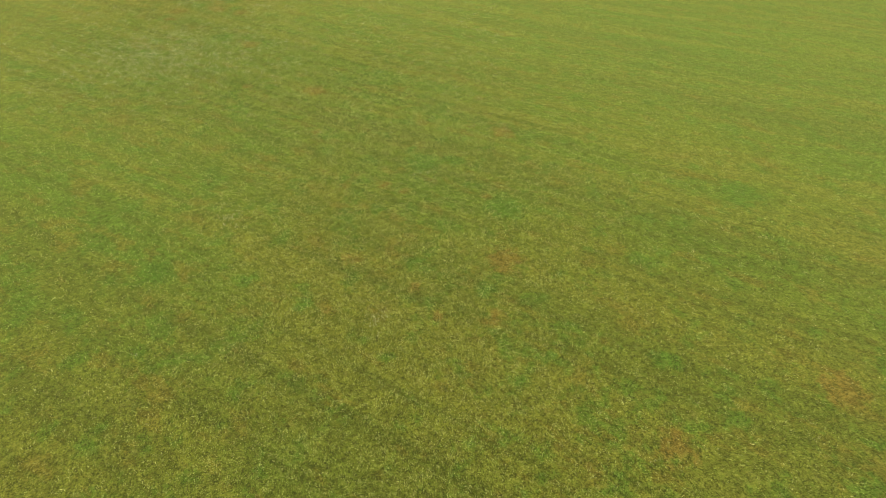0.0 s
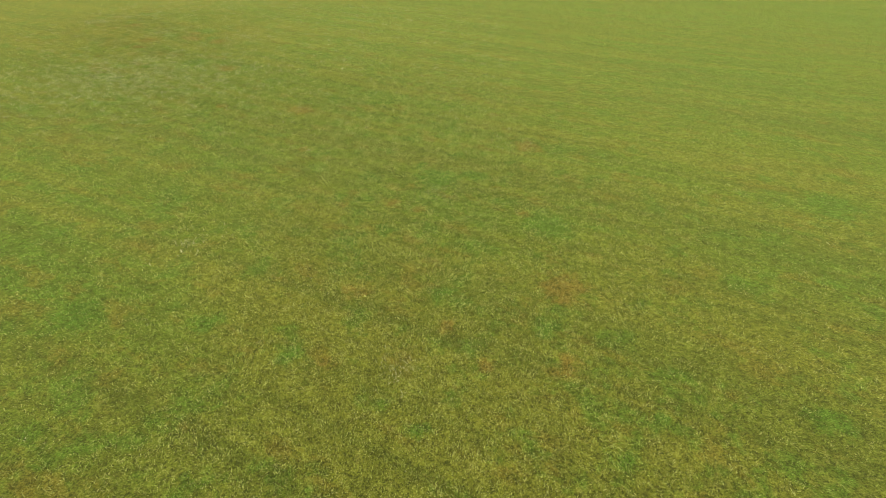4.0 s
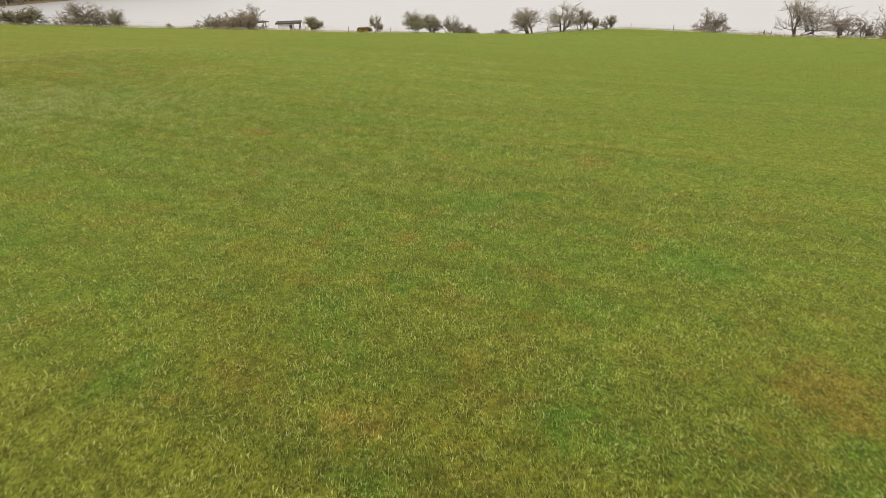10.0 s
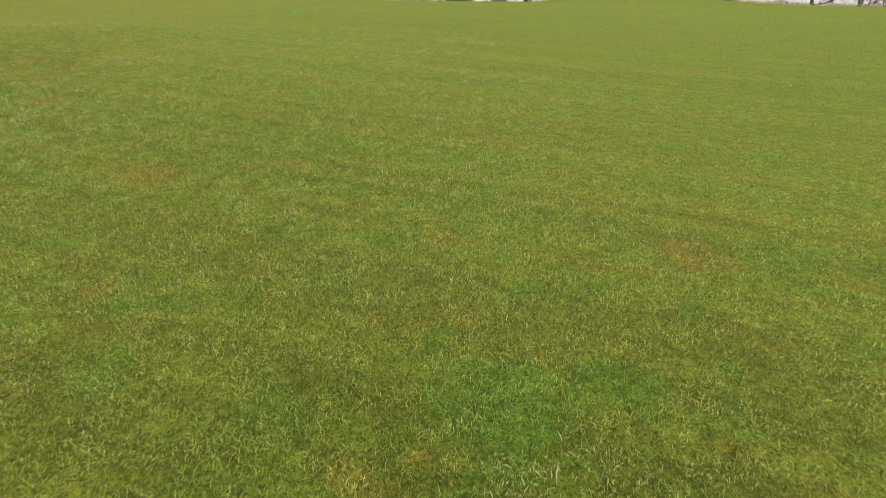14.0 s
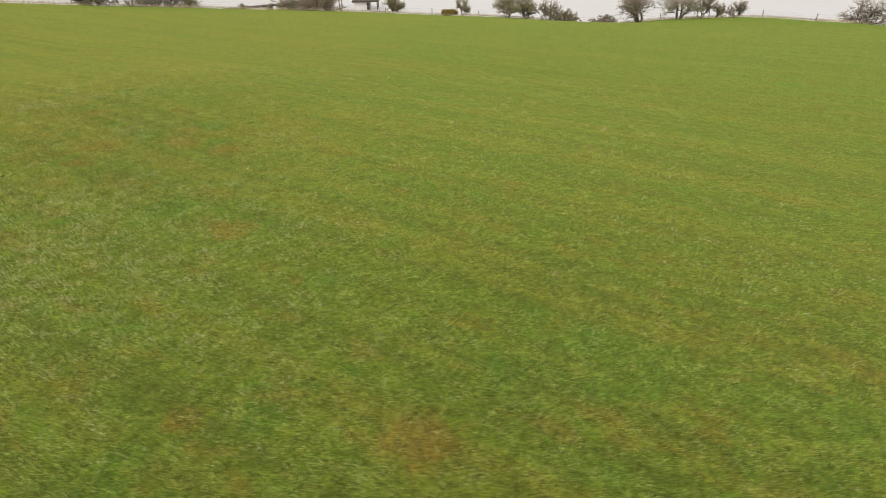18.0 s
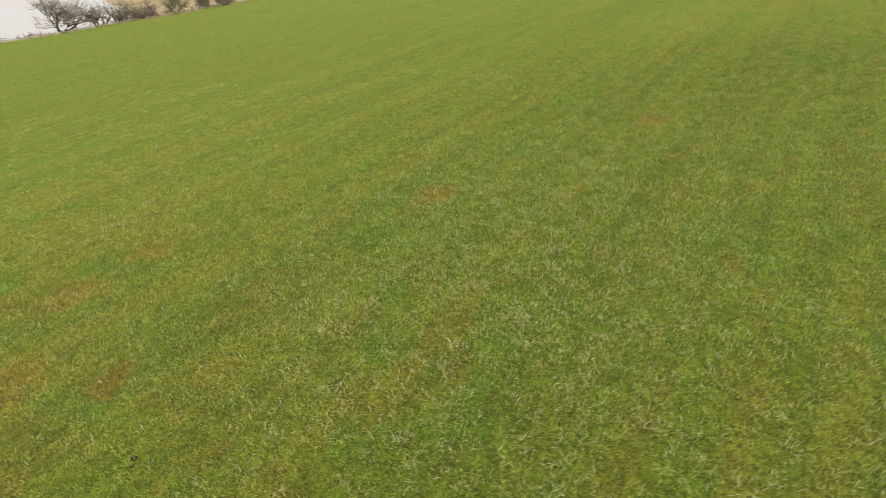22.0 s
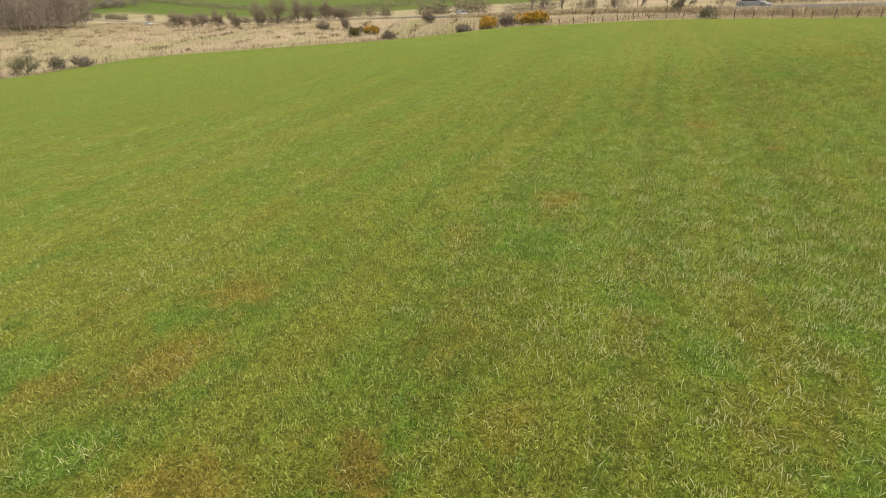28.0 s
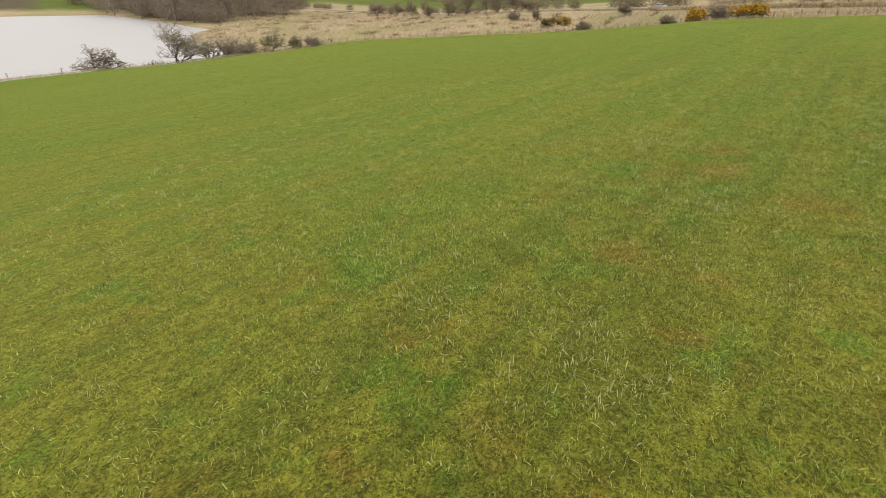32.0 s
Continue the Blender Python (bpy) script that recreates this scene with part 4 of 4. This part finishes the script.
NEAR_TURF = [(0.5, -1), (0, 14), (-6, 20.5), (-11, 20.5), (-15, 21), (-17, 26), (-19, 32), (-23, 37)]


def turf_places(count, reach, clump, spread, seed):
    """Places on the turf in small clumps, thinning out away from its near stretch, and each blade's kind."""
    g = np.random.default_rng(seed)
    spots = np.array(along(NEAR_TURF, 0.25))
    pick = spots[g.integers(0, len(spots), count // clump)] + g.normal(0, reach, (count // clump, 2))
    return in_clumps(pick, clump, spread, g)


def in_clumps(pick, clump, spread, g):
    w = np.repeat(np.arange(len(pick)), clump)
    off = g.normal(0, spread, (len(w), 2))
    lot = np.clip(0.04 + 0.5 * g.uniform(0, 1, len(pick))[w] + 0.5 * g.uniform(0, 1, len(w)) + g.normal(0, 0.06, len(w)), 0, 1)
    return pick[w, 0] + off[:, 0], pick[w, 1] + off[:, 1], lot


def grass(tall, width, label, seed, xs, ys, lot, lean=0.9):
    ob = blades("grass", xs, ys, tall, width, label, GRASS_BLADE, seed, lean)
    for key, values in (("lush", np.maximum(blotch(LUSH, xs, ys), lake_edge(xs, ys))), ("bare", blotch(BARE, xs, ys)), ("lot", lot)):
        ob.data.attributes.new(key, "FLOAT", "POINT").data.foreach_set("value", np.repeat(values, 4).astype(np.float32))


def field_places(count, clump, spread, seed):
    """Even places over the whole field."""
    g = np.random.default_rng(seed)
    pick = np.stack([g.uniform(-80, 135, count), g.uniform(-45, 125, count)], 1)
    pick = pick[outside(RIM_LINE, pick[:, 0], pick[:, 1])[0] < 0.3]
    near = np.min([np.hypot(pick[:, 0] - x, pick[:, 1] - y) for x, y in NEAR_TURF], axis=0)
    pick = pick[near > 19]
    x, y, lot = in_clumps(pick, clump, spread, g)
    return x, y, 0.26 + 0.3 * lot


grass(0.078, 0.0074, "short green and olive pasture grass", 22, *turf_places(720000, 3.9, 6, 0.04, 21))
grass(0.085, 0.013, "short green and olive pasture grass further off", 24, *turf_places(240000, 11.0, 6, 0.07, 23))
grass(0.085, 0.038, "coarse pasture grass over the whole field", 26, *field_places(120000, 2, 0.14, 25), 0.95)


def tufts(places, each, spread, seed):
    g = np.random.default_rng(seed)
    cx, cy = np.array([p[0] for p in places]), np.array([p[1] for p in places])
    w = np.repeat(np.arange(len(cx)), g.integers(each // 3, each, len(cx)))
    return cx[w] + g.normal(0, spread, len(w)), cy[w] + g.normal(0, spread, len(w))


def round_spots(spots, share, seed):
    g = random.Random(seed)
    return [(x + g.gauss(0, r * 1.5), y + g.gauss(0, r * 1.5)) for x, y, r in spots for _ in range(int(share * max(r, 0.3)))]


g31 = random.Random(31)
tx, ty = tufts(round_spots(STRAW, 46, 30), 13, 0.11, 33)
blades("straw_tufts", tx, ty, 0.115, 0.0115, "pale bleached grass tufts in the pasture", STRAW_BLADE, 32, 0.9)
tx, ty = tufts([(g31.uniform(-28, 4), g31.uniform(14, 48)) for _ in range(1700)], 16, 0.09, 34)
blades("straw_tufts", tx, ty, 0.10, 0.009, "scattered pale grass tufts in the pasture", STRAW_BLADE, 35, 0.9)
tx, ty = tufts([(g31.gauss(-16, 3.6), g31.gauss(22.5, 3.0)) for _ in range(1300)], 15, 0.07, 38)
blades("straw_tufts", tx, ty, 0.115, 0.0095, "close-set pale grass tufts on the poorer turf", STRAW_BLADE, 39, 0.9)
tx, ty = tufts([(g31.uniform(-12, 12), g31.uniform(-3, 22)) for _ in range(360)], 8, 0.05, 36)
blades("straw_tufts", tx, ty, 0.08, 0.005, "sparse pale grass tufts in the pasture", STRAW_BLADE, 37, 0.9)


def strip_places(line, count, near, far, seed):
    g = random.Random(seed)
    spots = along(line, 0.5)
    xs, ys = [], []
    for _ in range(count):
        k = g.randrange(len(spots) - 1)
        (ax, ay), (bx, by) = spots[k], spots[k + 1]
        d = g.uniform(near, far)
        xs.append(ax - (by - ay) / 0.5 * d + g.uniform(-0.4, 0.4))
        ys.append(ay + (bx - ax) / 0.5 * d + g.uniform(-0.4, 0.4))
    return np.array(xs), np.array(ys)


tx, ty = strip_places(RIM_LINE[1:14], 17000, 0.2, 3.6, 41)
blades("rough_grass", tx, ty, 0.5, 0.05, "rough bleached grass along the lake fence", REED, 42, 0.5)
tx, ty = strip_places(RIM_LINE[13:28], 30000, 0.3, 11.0, 43)
blades("rough_grass", tx, ty, 0.6, 0.04, "rough bleached grass along the moor fence", REED, 44, 0.5)


tx, ty = strip_places(ROAD_LINE[2:10], 26000, 2.8, 5.5, 45)
blades("rough_grass", tx, ty, 1.0, 0.07, "tall bleached grass on the road verge", REED, 46, 0.5)


def moor_places(count, seed):
    g = np.random.default_rng(seed)
    x, y = g.uniform(60, 330, count * 3), g.uniform(-20, 200, count * 3)
    ok = (outside(RIM_LINE, x, y)[0] > 2) & (outside(LAKE_LINE, x, y)[0] > 3) & (outside(ROAD_LINE + [(520, 460), (3400, 3400), (3400, -3400), (-60, -3400)], x, y)[0] > 4)
    return x[ok][:count], y[ok][:count]


tx, ty = moor_places(60000, 51)
blades("reeds", tx, ty, 0.85, 0.07, "bleached moor grass and reeds", REED, 52, 0.4, "reeds")
cx, cy = moor_places(330, 53)
g53 = np.random.default_rng(54)
w = np.repeat(np.arange(len(cx)), g53.integers(10, 60, len(cx)))
blades("rushes", cx[w] + g53.normal(0, 1.1, len(w)), cy[w] + g53.normal(0, 0.9, len(w)), 0.95, 0.09, "dark brown rush clumps on the moor", RUSH, 55, 0.35, "rushes")
